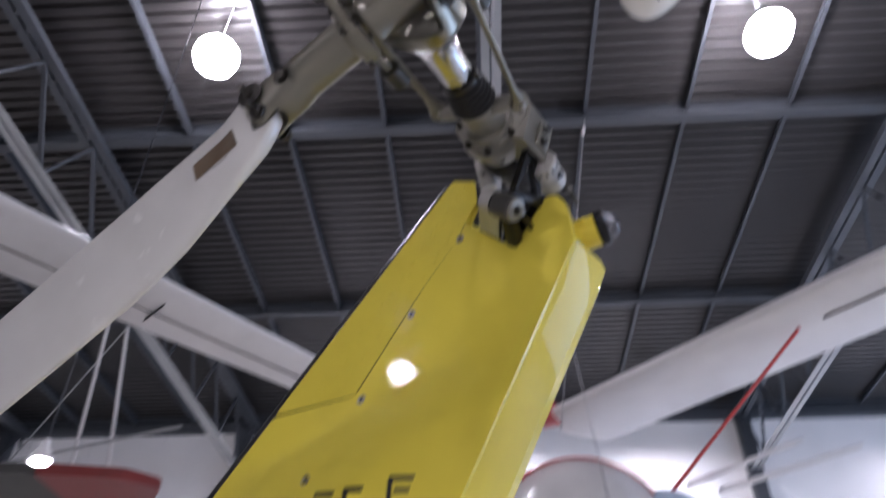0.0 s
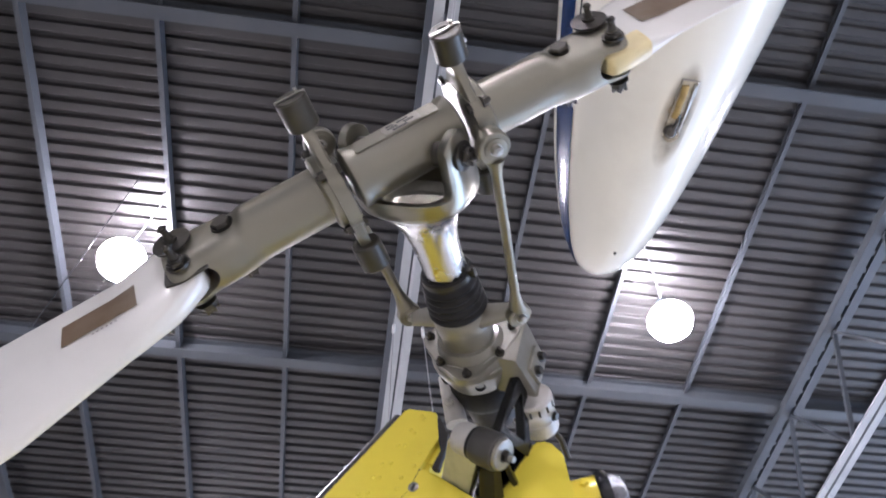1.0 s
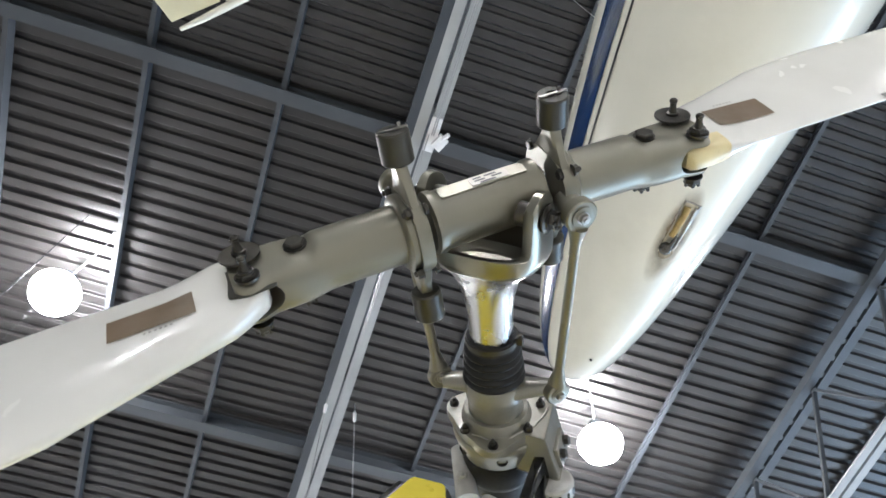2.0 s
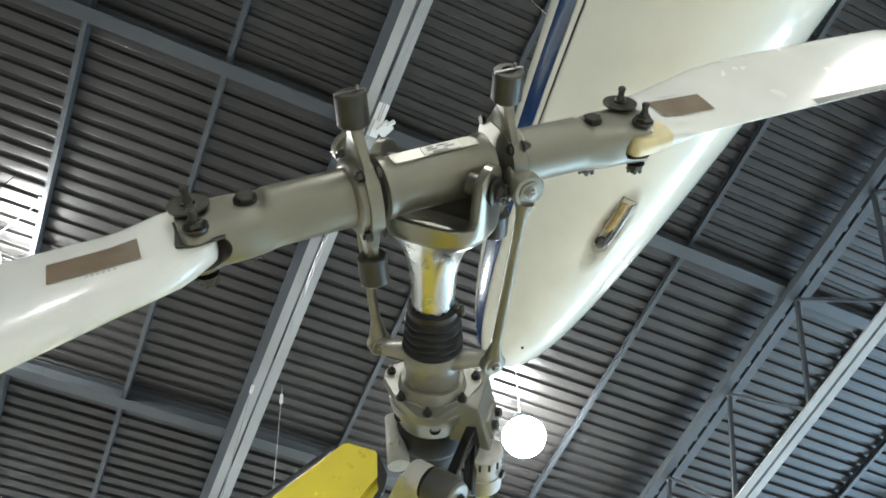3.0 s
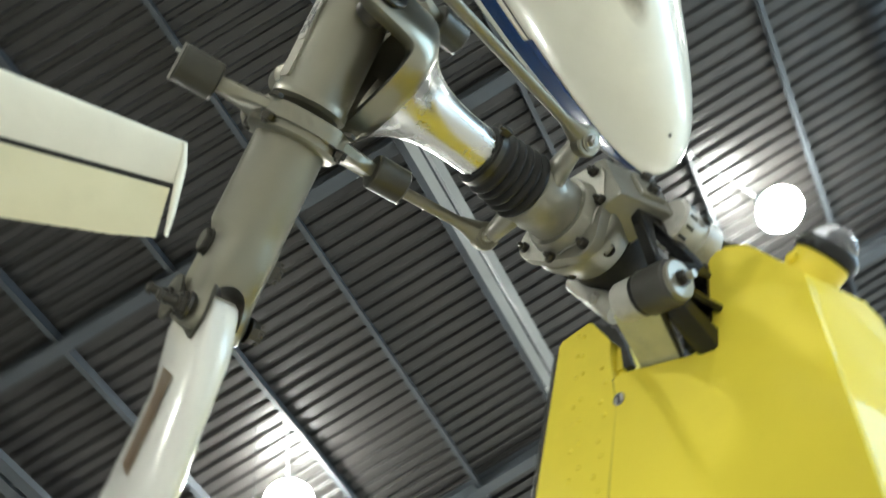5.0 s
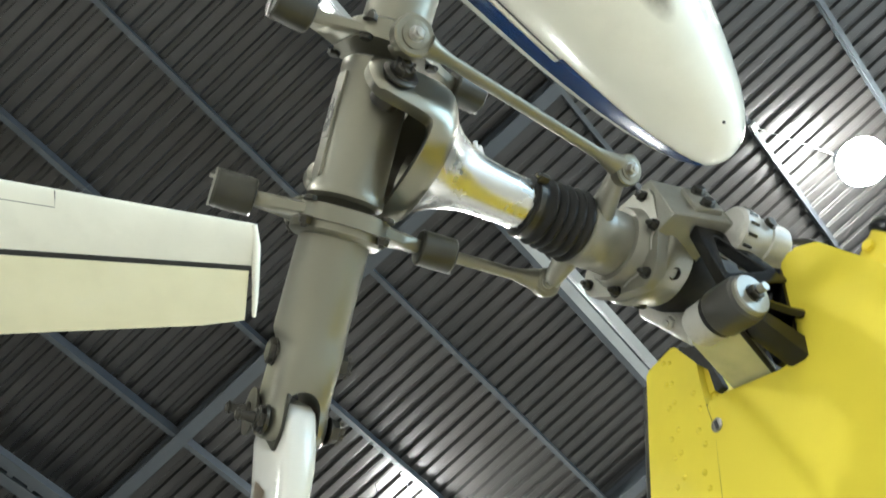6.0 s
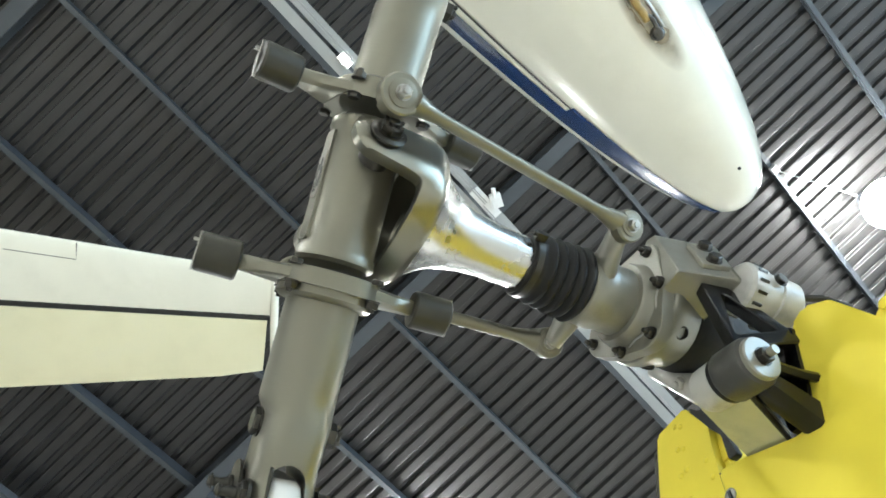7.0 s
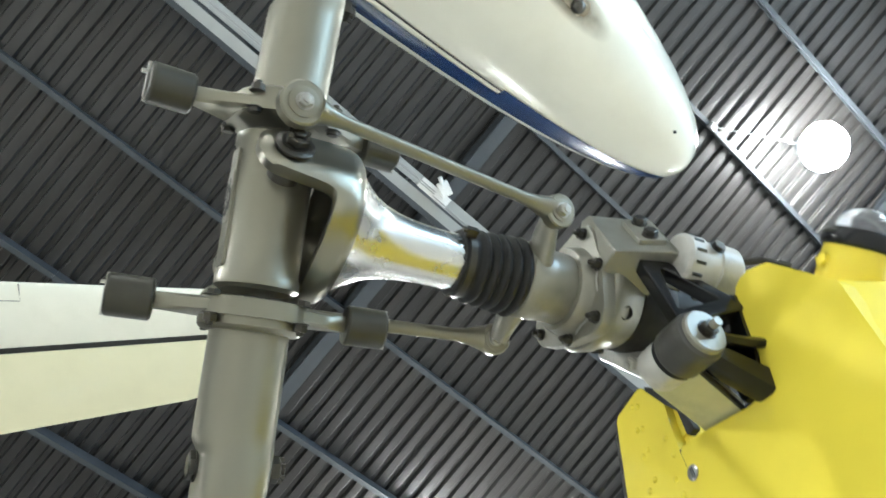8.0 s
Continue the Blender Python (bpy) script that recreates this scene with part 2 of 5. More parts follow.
for nm, v in (("Specular IOR Level", 0.18), ("Coat Roughness", 0.035)):
    YELLOW.node_tree.nodes["Principled BSDF"].inputs[nm].default_value = v
EDGESTEEL = surface("dull_nose_sheet_metal", (0.10, 0.10, 0.10), 0.30, metal=0.9, vary=0.2, scale=12, dirt=(0.05, 0.05, 0.05), dirt_amount=0.6, dirt_scale=15)
BLADEWHITE = surface("white_blade_paint", (0.74, 0.735, 0.70), 0.25, coat=0.5, vary=0.04, scale=6, bump=0.00006, bump_scale=14, dirt=(0.62, 0.61, 0.56), dirt_amount=0.25, dirt_scale=5)
ROOT_REFLECTION = surface("painted_yellow_reflection", (0.72, 0.62, 0.34), 0.35, coat=0.3, vary=0.08, scale=18, dirt=(0.36, 0.24, 0.08), dirt_amount=0.5, dirt_scale=26)
CREAM = surface("cream_white_gelcoat", (0.82, 0.805, 0.70), 0.2, coat=0.7, vary=0.035, scale=2.5, bump=0.0003, bump_scale=6, dirt=(0.66, 0.64, 0.54), dirt_amount=0.25, dirt_scale=4)
FABRIC = surface("doped_fabric_cream", (0.72, 0.675, 0.46), 0.5, vary=0.05, scale=3, bump=0.0005, bump_scale=60, dirt=(0.58, 0.55, 0.44), dirt_amount=0.3, dirt_scale=3)
WINGWHITE = surface("white_aircraft_paint", (0.74, 0.73, 0.72), 0.3, coat=0.4, vary=0.04, scale=2, dirt=(0.6, 0.59, 0.57), dirt_amount=0.3, dirt_scale=3)
PALEBLUE = surface("pale_blue_paint", (0.50, 0.62, 0.78), 0.3, coat=0.4, vary=0.05, scale=3)
NAVY = surface("dark_blue_paint", (0.008, 0.036, 0.13), 0.2, coat=0.6, vary=0.08, scale=5)
RED = surface("red_paint", (0.46, 0.03, 0.025), 0.3, coat=0.4, vary=0.08, scale=4)
DARKRED = surface("dark_red_paint", (0.2, 0.022, 0.018), 0.4, vary=0.1, scale=4)
DRAB = surface("dark_drab_paint", (0.05, 0.05, 0.045), 0.5, vary=0.12, scale=3)
DECAL = surface("brown_film_patch", (0.17, 0.118, 0.072), 0.35, vary=0.2, scale=12, dirt=(0.17, 0.155, 0.12), dirt_amount=0.9, dirt_scale=6)
INK = surface("black_marking", (0.02, 0.02, 0.022), 0.45, vary=0.1, scale=20)
GROOVE = surface("dark_gap", (0.018, 0.017, 0.015), 0.7, vary=0.1, scale=10)
BALLSTEEL = surface("polished_dark_steel", (0.10, 0.095, 0.085), 0.22, metal=0.8, vary=0.2, scale=30)
RECESS = surface("shaded_soiled_recess", (0.60, 0.56, 0.44), 0.5, vary=0.2, scale=20, dirt=(0.22, 0.17, 0.10), dirt_amount=0.7, dirt_scale=22)
TANLEVER = surface("tan_lever_paint", (0.42, 0.30, 0.10), 0.45, vary=0.2, scale=25, dirt=(0.16, 0.09, 0.05), dirt_amount=0.8, dirt_scale=30)
HOOK_FILM = faded_film("brownish_film", (0.27, 0.21, 0.12), 1.3)
CABLE = surface("galvanised_cable", (0.45, 0.45, 0.46), 0.4, metal=0.8, vary=0.1, scale=60)
FITTING = surface("white_cable_fitting", (0.8, 0.8, 0.8), 0.35, vary=0.05, scale=30)
LENS = glowing("lamp_lens_glow", (1.0, 0.93, 0.84), LAMP_GLOW)
LENS_DOWN = glowing("added_downlight_glow", (1.0, 0.93, 0.84), DOWNLIGHT_GLOW)
PANE = clear("window_pane_glass", (0.95, 0.98, 1.0))

# ---- the hall ----
X0, X1, Y0, Y1, ROOF = -21.6, 21.9, -19.2, 20.6, 12.0
PITCH_X, PITCH_Y = 1.775, 5.675
JOISTS = [0.19 + PITCH_X * k for k in range(-12, 13)]
BEAMS = [3.385 + PITCH_Y * k for k in range(-4, 4)]

bm = bmesh.new()
box(bm, (X1 - X0 + 1, Y1 - Y0 + 1, 0.3), ((X0 + X1) / 2, (Y0 + Y1) / 2, -0.15))
setting("floor", bm, FLOORING, "pale sealed concrete floor of the hall", "floor")

for nm, size, at in (("wall_north", (X1 - X0 + 0.6, 0.3, 12.3), ((X0 + X1) / 2, Y1 + 0.15, 6.15)),
                     ("wall_south", (X1 - X0 + 0.6, 0.3, 12.3), ((X0 + X1) / 2, Y0 - 0.15, 6.15)),
                     ("wall_west", (0.3, Y1 - Y0, 12.3), (X0 - 0.15, (Y0 + Y1) / 2, 6.15))):
    bm = bmesh.new()
    box(bm, size, at)
    # The unseen west wall is grey so that less light bounces off it.
    if nm == "wall_west":
        setting(nm, bm, GREYWALL, "plain unseen hall wall, grey to cut bounced light", "wall")
    else:
        setting(nm, bm, WHITEWALL, "plain white painted hall wall", "wall")
# east wall with one long band of windows
WY0, WY1, WZ0, WZ1 = 1.0, 19.0, 0.6, 7.0
bm = bmesh.new()
box(bm, (0.3, Y1 - Y0, WZ0), (X1 + 0.15, (Y0 + Y1) / 2, WZ0 / 2))
box(bm, (0.3, Y1 - Y0, 12.3 - WZ1), (X1 + 0.15, (Y0 + Y1) / 2, (12.3 + WZ1) / 2))
box(bm, (0.3, WY0 - Y0, WZ1 - WZ0), (X1 + 0.15, (WY0 + Y0) / 2, (WZ0 + WZ1) / 2))
box(bm, (0.3, Y1 - WY1, WZ1 - WZ0), (X1 + 0.15, (WY1 + Y1) / 2, (WZ0 + WZ1) / 2))
setting("wall_east", bm, WHITEWALL, "white painted hall wall with a long window opening", "wall")
win = thing("window_1", "long band of clear windows in grey frames", "window", Matrix.Translation((X1 + 0.15, 0, 0)), kind="structure")
bm = bmesh.new()
for k in range(11):
    box(bm, (0.12, 0.1, WZ1 - WZ0), (0, WY0 + (WY1 - WY0) * k / 10, (WZ0 + WZ1) / 2))
for z in (WZ0 + 0.05, (WZ0 + WZ1) / 2, WZ1 - 0.05):
    box(bm, (0.12, WY1 - WY0, 0.1), (0.002, (WY0 + WY1) / 2, z))
part("window_frame", bm, STEEL, win)
daylight = new("window_daylight", bpy.data.lights.new("window_daylight", "AREA"))
daylight.data.shape, daylight.data.size, daylight.data.size_y = "RECTANGLE", WY1 - WY0 - 0.2, WZ1 - WZ0 - 0.2
daylight.data.energy, daylight.data.color = WINDOW_GLOW, (0.56, 0.78, 1.0)
daylight.matrix_world = look((X1 - 0.02, (WY0 + WY1) / 2, (WZ0 + WZ1) / 2), (0, (WY0 + WY1) / 2, (WZ0 + WZ1) / 2))

# corrugated roof deck, flutes along x
bm = bmesh.new()
step, deep = 0.223, 0.058
BEND = [(radians(a), 0.011) for a in (0, 18, 36, 54, 72)]       # rounded bends where a flat turns up into a groove
prof, y = [], 5.08 - 0.1755 - 0.223 * 108
while y < Y1 + 0.1:
    prof += [(y + 0.011 - r * math.sin(a), ROOF + r * (1 - math.cos(a))) for a, r in reversed(BEND)]
    prof += [(y + 0.117 + r * math.sin(a), ROOF + r * (1 - math.cos(a))) for a, r in BEND]
    prof += [(y + 0.141, ROOF + deep - 0.004), (y + 0.146, ROOF + deep), (y + 0.205, ROOF + deep), (y + 0.210, ROOF + deep - 0.004)]
    y += step
rows = [[bm.verts.new((x, py, pz)) for py, pz in prof] for x in [X0 - 0.2 + (X1 - X0 + 0.4) * i / 8 for i in range(9)]]
for p, q in zip(rows, rows[1:]):
    for k in range(len(prof) - 1):
        bm.faces.new((p[k], p[k + 1], q[k + 1], q[k]))
made = bmesh.ops.extrude_face_region(bm, geom=bm.faces[:])
bmesh.ops.translate(bm, verts=[g for g in made["geom"] if isinstance(g, bmesh.types.BMVert)], vec=(0, 0, 0.12))
tagged(part("ceiling", bm, DECK, sharp=30), "dark grey corrugated steel roof deck seen from below", "ceiling", kind="structure")


def ibeam(bm, length, w, h, t, m):
    """An I section along local x, hanging below z = 0."""
    for z, ww, hh in ((-t / 2, w, t), (-h + t / 2, w, t), (-h / 2, t, h - 2 * t + 0.002)):
        made_ = bmesh.ops.create_cube(bm, size=1, matrix=m @ Matrix.Translation((0, 0, z)) @ Matrix.Diagonal((length, ww, hh, 1)))
    return bm


def channel(bm, length, w, h, t, m):
    """A channel section along local x, its web on the side of local -y, hanging below z = 0."""
    for y, z, ww, hh in ((0, -t / 2, w, t), (0, -h + t / 2, w, t), (-w / 2 + t / 2, -h / 2, t, h - 2 * t + 0.002), (w / 2 - t / 2, -h + t + 0.008, t, 0.016)):
        bmesh.ops.create_cube(bm, size=1, matrix=m @ Matrix.Translation((0, y, z)) @ Matrix.Diagonal((length, ww, hh, 1)))
    return bm


for k, x in enumerate(JOISTS):
    if k % 4 == 0:
        continue
    bm = bmesh.new()
    m = Matrix.Translation((x, (Y0 + Y1) / 2, ROOF - 0.004)) @ Matrix.Rotation(radians(90), 4, "Z")
    channel(bm, Y1 - Y0, 0.068, 0.2 if x < 0.5 else 0.105, 0.009, m)
    setting("roof_joist", bm, STEEL, "grey painted steel channel joist under the deck", "joist")
for y in BEAMS:
    bm = bmesh.new()
    ibeam(bm, X1 - X0, 0.19, 0.3, 0.016, Matrix.Translation(((X0 + X1) / 2, y, ROOF - 0.008)))
    setting("roof_beam", bm, STEEL, "grey painted steel cross beam carrying roof joists", "beam")


BATTEN = bpy.data.meshes.new("batten_plate")
bm = bmesh.new()
box(bm, (0.06, 0.09, 0.012))
bm.to_mesh(BATTEN)
bm.free()
BATTEN.materials.append(STEEL)


def roof_truss(x):
    t = thing("roof_truss", "deep grey steel roof truss with a light bottom chord", "truss", Matrix.Translation((x + 0.07, 0, 0)), kind="structure")
    ym, ln = (Y0 + Y1) / 2, Y1 - Y0
    for sx in (-1, 1):
        bm = bmesh.new()
        box(bm, (0.15, ln, 0.018), (sx * 0.103, ym, 11.60))
        box(bm, (0.018, ln, 0.2), (sx * 0.036, ym, 11.71))
        box(bm, (0.018, ln, 0.12), (sx * 0.17, ym, 11.67))
        chord = part("top_chord", bm, STEEL, t)
    for i in range(int(ln / 0.32)):
        ob = new("batten_plate", BATTEN)
        ob.parent = chord
        ob.matrix_basis = Matrix.Translation((0, Y0 + 0.2 + 0.32 * i, 11.615))
    for sx in (-1, 1):
        bm = bmesh.new()
        box(bm, (0.115, ln, 0.016), (sx * 0.078, ym, 9.98))
        box(bm, (0.016, ln, 0.12), (sx * 0.028, ym, 10.05))
        part("bottom_chord", bm, CHORD, t, "light grey steel angle of the bottom chord")
    n = PITCH_Y / 3
    i, y = 0, BEAMS[0]
    while y < Y1:
        for ya, yb in ((y, y + n / 2), (y + n / 2, y + n)):
            za, zb = (11.6, 10.02) if ya == y else (10.02, 11.6)
            bm = bmesh.new()
            mid, d = Vector((0, (ya + yb) / 2, (za + zb) / 2)), Vector((0, yb - ya, zb - za))
            box(bm, (0.045, 0.07, d.length), mid, d.to_track_quat("Z", "X").to_matrix())
            part("web_member", bm, STEEL, t)
        y += n
    return t


for x in (JOISTS[k] for k in range(0, 25, 4)):
    roof_truss(x)

# ledger, columns and a pipe at the north wall
bm = bmesh.new()
box(bm, (X1 - X0 - 0.1, 0.2, 0.42), ((X0 + X1) / 2, Y1 - 0.11, 11.72), bevel=0.01)
setting("trim", bm, STEEL, "grey steel ledger along the top of the wall", "ledger")
for x in (-14.3, -7.1, 7.35, 14.6):
    bm = bmesh.new()
    box(bm, (0.36, 0.3, 11.5), (x, Y1 - 0.17, 5.75), bevel=0.01)
    setting("column", bm, STEEL, "dark grey steel wall column", "column")


# ---- high-bay lamps ----
def high_bay(box_at):
    """A prismatic dome that also glows upwards; its feed comes from a box on the joist at box_at."""
    t = thing("high_bay_lamp", "round white glowing high-bay lamp hung under the roof", "ceiling lamp", group="high-bay lamps under the roof")
    bm = bmesh.new()
    turned(bm, [(0.0, -0.23), (0.18, -0.215), (0.305, -0.145), (0.35, -0.02), (0.34, 0.06), (0.29, 0.15), (0.21, 0.23), (0.13, 0.27), (0.0, 0.274)], seg=32)
    part("lens", bm, LENS, t, "glowing acrylic dome")
    bm = bmesh.new()
    turned(bm, [(0.0, 0.275), (0.125, 0.276), (0.13, 0.29), (0.12, 0.30), (0.12, 0.46), (0.06, 0.5), (0.0, 0.5)], seg=24)
    part("ballast_housing", bm, STEEL, t)
    bm = bmesh.new()
    rod(bm, (0, 0, 0.49), (0, 0, 0.74), 0.012)
    part("hook", bm, BARE, t)
    bx, by = box_at
    bm = bmesh.new()
    box(bm, (0.10, 0.12, 0.07), (bx, by, 0.60), bevel=0.006)
    part("junction_box", bm, CHORD, t, "small pale junction box on the joist")
    bm = bmesh.new()
    swept(bm, [(bx * w, by * w, 0.44 + 0.14 * w - 0.20 * w * (1 - w)) for w in [0.1 + 0.9 * i / 12 for i in range(13)]], 0.009, 8)
    part("supply_cable", bm, CHORD, t)
    return t


def unseen_bay():
    """An added, unseen lamp of the other rows: an opaque spun reflector that throws its light down."""
    t = thing("high_bay_lamp", "unseen added high-bay lamp with an opaque grey reflector", "ceiling lamp", group="high-bay lamps under the roof")
    bm = bmesh.new()
    turned(bm, [(0.0, -0.16), (0.2, -0.15), (0.30, -0.13), (0.0, -0.12)], seg=28)
    part("lens", bm, LENS_DOWN, t, "glowing flat lens")
    bm = bmesh.new()
    turned(bm, [(0.0, 0.21), (0.11, 0.21), (0.19, 0.15), (0.29, -0.01), (0.31, -0.20), (0.318, -0.20), (0.30, 0.0), (0.20, 0.16), (0.12, 0.24), (0.12, 0.46), (0.05, 0.5), (0.0, 0.5)], seg=28)
    part("reflector", bm, CHORD, t)
    bm = bmesh.new()
    rod(bm, (0, 0, 0.45), (0, 0, 0.74), 0.012)
    part("hook", bm, BARE, t)
    return t


lamp = high_bay((-0.71, -1.23))
lamp.matrix_basis = Matrix.Translation((4.45, 7.05, ROOF - 0.74))
high_bay((0.52, -0.81)).matrix_basis = Matrix.Translation((-3.92, 6.98, ROOF - 0.74))
for gx, gy in ((-12.3, 7.0), (-12.6, -8.0)):
    copy_thing(lamp, Matrix.Translation((gx, gy, ROOF - 0.74)))
# Unseen lamps, added to brighten the north wall and the floor's bounce.
shaded = unseen_bay()
shaded.matrix_basis = Matrix.Translation((-3.92, 18.3, ROOF - 0.74))
for gx, gy in ((4.45, 18.3), (12.8, 18.3), (0.3, 18.3), (17.0, 18.3), (-16.5, 18.3), (12.8, 7.0), (-3.92, -8.0), (4.45, -8.0), (12.8, -8.0), (-3.92, -16.5), (4.45, -16.5), (12.8, -16.5)):
    copy_thing(shaded, Matrix.Translation((gx, gy, ROOF - 0.74)))
for k in range(10):
    for j in range(2):
        bm = bmesh.new()
        box(bm, (0.01, (WY1 - WY0) / 10 - 0.1, (WZ1 - WZ0) / 2 - 0.1), (0, WY0 + (WY1 - WY0) * (k + 0.5) / 10, WZ0 + (WZ1 - WZ0) * (j + 0.5) / 2))
        part("pane", bm, PANE, win).visible_shadow = False

# ---- helicopter tail: frames of the mast and of the teetering rotor ----
HUB = Vector((-0.128, 0.797, 2.874))
DROOP = 6.0                                   # degrees by which the mast points below the level
M0 = Vector((-0.39, -0.92, 0)).normalized()   # outboard, level
E0 = Vector((0.92, -0.39, 0)).normalized()    # aft
MAST = (M0 * math.cos(radians(DROOP)) - Vector((0, 0, 1)) * math.sin(radians(DROOP))).normalized()
SPAN = Vector((0.812, -0.455, 0.366)).normalized()
OUT = (MAST - MAST.dot(SPAN) * SPAN).normalized()
TEETER = radians(6.5)                         # roll of the rotor about its span, from the skewed hinge
OUT = (OUT * math.cos(TEETER) - OUT.cross(SPAN) * math.sin(TEETER)).normalized()
ROTOR_M = frame_of(HUB, SPAN, OUT.cross(SPAN), OUT)          # x span, y chord, z outboard
PIN = MAST.cross(SPAN).normalized()
MAST_M = frame_of(HUB, PIN.cross(MAST), PIN, MAST)           # y along the teeter pin, z outboard
GEAR_M = frame_of(HUB, E0, MAST.cross(E0), MAST)             # x aft, y up, z outboard along the mast
FIN_M = frame_of(HUB, E0, Vector((0, 0, 1)), M0)             # x aft, y up, z outboard
in_mast = MAST_M.inverted()
in_rotor = ROTOR_M.inverted()
DELTA3 = radians(-54)        # skew of the teeter hinge
HORN = [in_mast @ Vector((0.089, 1.060, 2.867)), in_mast @ Vector((-0.084, 1.132, 2.932))]

rotor = thing("tail_rotor", "two-bladed helicopter tail rotor with olive-grey hub and white blades", "tail rotor", ROTOR_M)
BLADE_PITCH = (-2.0, 2.5)    # degrees, for the lower and the upper blade
BLADE_FLAP = (0.0, -2.2)
GRIP_PITCH = {-1: -5.0, 1: -3.0}
GRIP_FLAP = {-1: 0.0, 1: 2.2}


def blade_section(chord_lo, chord_hi, thick, blunt=0.0, n=18):
    """Points of a symmetric section from the blunt leading edge (-y) to the thin trailing edge (+y)."""
    pts = []
    c = chord_hi - chord_lo
    for k in range(n + 1):
        u = 0.5 * (1 - math.cos(math.pi * k / n))
        h = thick * 2.969 * (0.2969 * math.sqrt(u) - 0.126 * u - 0.3516 * u**2 + 0.2843 * u**3 - 0.1036 * u**4) / 0.594
        h += (0.5 * thick * max(0.0, 1 - abs(2 * u - 1) ** 5) ** 0.2 - h) * blunt
        pts.append((chord_lo + c * u, h + 0.0012))
    return pts + [(y, -z) for y, z in reversed(pts)]


def rotor_blade(side):
    """Built for the lower side; the upper blade is the same, turned half round the mast."""
    bm = bmesh.new()
    # span, leading edge, trailing edge, thickness
    spans = [(0.322, -0.034, 0.040, 0.028), (0.327, -0.046, 0.050, 0.034), (0.334, -0.053, 0.053, 0.036), (0.36, -0.073, 0.054, 0.037), (0.38, -0.085, 0.053, 0.0370), (0.43, -0.106, 0.050, 0.035), (0.45, -0.1130, 0.0493, 0.0345), (0.50, -0.1295, 0.0475, 0.033), (0.60, -0.162, 0.046, 0.031),
             (0.68, -0.174, 0.044, 0.029), (0.75, -0.180, 0.042, 0.028), (0.95, -0.184, 0.039, 0.025), (1.12, -0.184, 0.037, 0.021), (1.15, -0.174, 0.030, 0.014)]
    rings = [[bm.verts.new((-s_, y, z)) for y, z in blade_section(lo, hi, th, max(0.0, min(1.0, (0.45 - s_) / 0.07)))] for s_, lo, hi, th in spans]
    n = len(rings[0])
    for p, q in zip(rings, rings[1:]):
        for k in range(n):
            bm.faces.new((p[k], p[(k + 1) % n], q[(k + 1) % n], q[k]))
    bm.faces.new(rings[0])
    bm.faces.new(rings[-1])
    blade = part("blade", bm, BLADEWHITE, rotor, "glossy white metal rotor blade with a brown film patch", sharp=50)
    half = Matrix.Identity(4) if side < 0 else Matrix.Rotation(math.pi, 4, "Z")
    blade.matrix_basis = half @ Matrix.Rotation(radians(BLADE_FLAP[0] if side < 0 else BLADE_FLAP[1]), 4, "Y") @ Matrix.Rotation(radians(BLADE_PITCH[0] if side < 0 else BLADE_PITCH[1]), 4, "X")

    def skin_z(x, y):
        for (s0, l0, h0, t0), (s1, l1, h1, t1) in zip(spans, spans[1:]):
            if s0 <= x <= s1:
                w = (x - s0) / (s1 - s0)
                lo, hi, th = l0 + (l1 - l0) * w, h0 + (h1 - h0) * w, t0 + (t1 - t0) * w
                u = min(1.0, max(0.0, (y - lo) / (hi - lo)))
                h = th * 2.969 * (0.2969 * math.sqrt(u) - 0.126 * u - 0.3516 * u**2 + 0.2843 * u**3 - 0.1036 * u**4) / 0.594
                h += (0.5 * th * max(0.0, 1 - abs(2 * u - 1) ** 5) ** 0.2 - h) * max(0.0, min(1.0, (0.45 - x) / 0.07))
                return h + 0.0012
        return 0.0

    def decal(name, x0, x1, y0, y1, mat, lb=""):
        bm = bmesh.new()
        g = [[bm.verts.new((-(x0 + (x1 - x0) * i / 16), y0 + (y1 - y0) * j / 6, skin_z(x0 + (x1 - x0) * i / 16, y0 + (y1 - y0) * j / 6) + 0.0016)) for j in range(7)] for i in range(17)]
        for i in range(16):
            for j in range(6):
                bm.faces.new((g[i][j], g[i + 1][j], g[i + 1][j + 1], g[i][j + 1]))
        return part(name, bm, mat, blade, lb)

    decal("film_patch", 0.414, 0.523, -0.047, 0.002, DECAL, "brown film patch on the blade root")
    if side > 0:
        # The yellow reflection on this root is painted, as a thin sheet over it.
        bm = bmesh.new()
        sleeve = [(0.3212, -0.036, 0.042, 0.030), (0.3262, -0.0475, 0.0515, 0.0362), (0.334, -0.0545, 0.0545, 0.0384), (0.36, -0.0745, 0.0555, 0.0394), (0.38, -0.0865, 0.0545, 0.0394), (0.394, -0.0925, 0.0535, 0.0388)]
        rings_ = []
        for s_, lo, hi, th in sleeve:
            sec = blade_section(lo, hi, th, max(0.0, min(1.0, (0.45 - s_) / 0.07)))
            rings_.append([bm.verts.new((-s_, y, z)) for y, z in sec[12:26]])
        for p, q in zip(rings_, rings_[1:]):
            for k in range(13):
                bm.faces.new((p[k], p[k + 1], q[k + 1], q[k]))
        bm.faces.new(rings_[0])
        part("root_reflection_sheet", bm, ROOT_REFLECTION, blade, "thin sheet with a yellow reflection painted in at the blade root", sharp=50)
        decal("wear_strip", 0.72, 0.94, 0.029, 0.044, DULLGREY, "dull grey worn strip along the edge")
    for i in range(6):
        decal("marking", 0.444 + 0.0065 * i, 0.4475 + 0.0065 * i, -0.0560, -0.0525, BARE)
    return blade


for side in (-1, 1):
    rotor_blade(side)

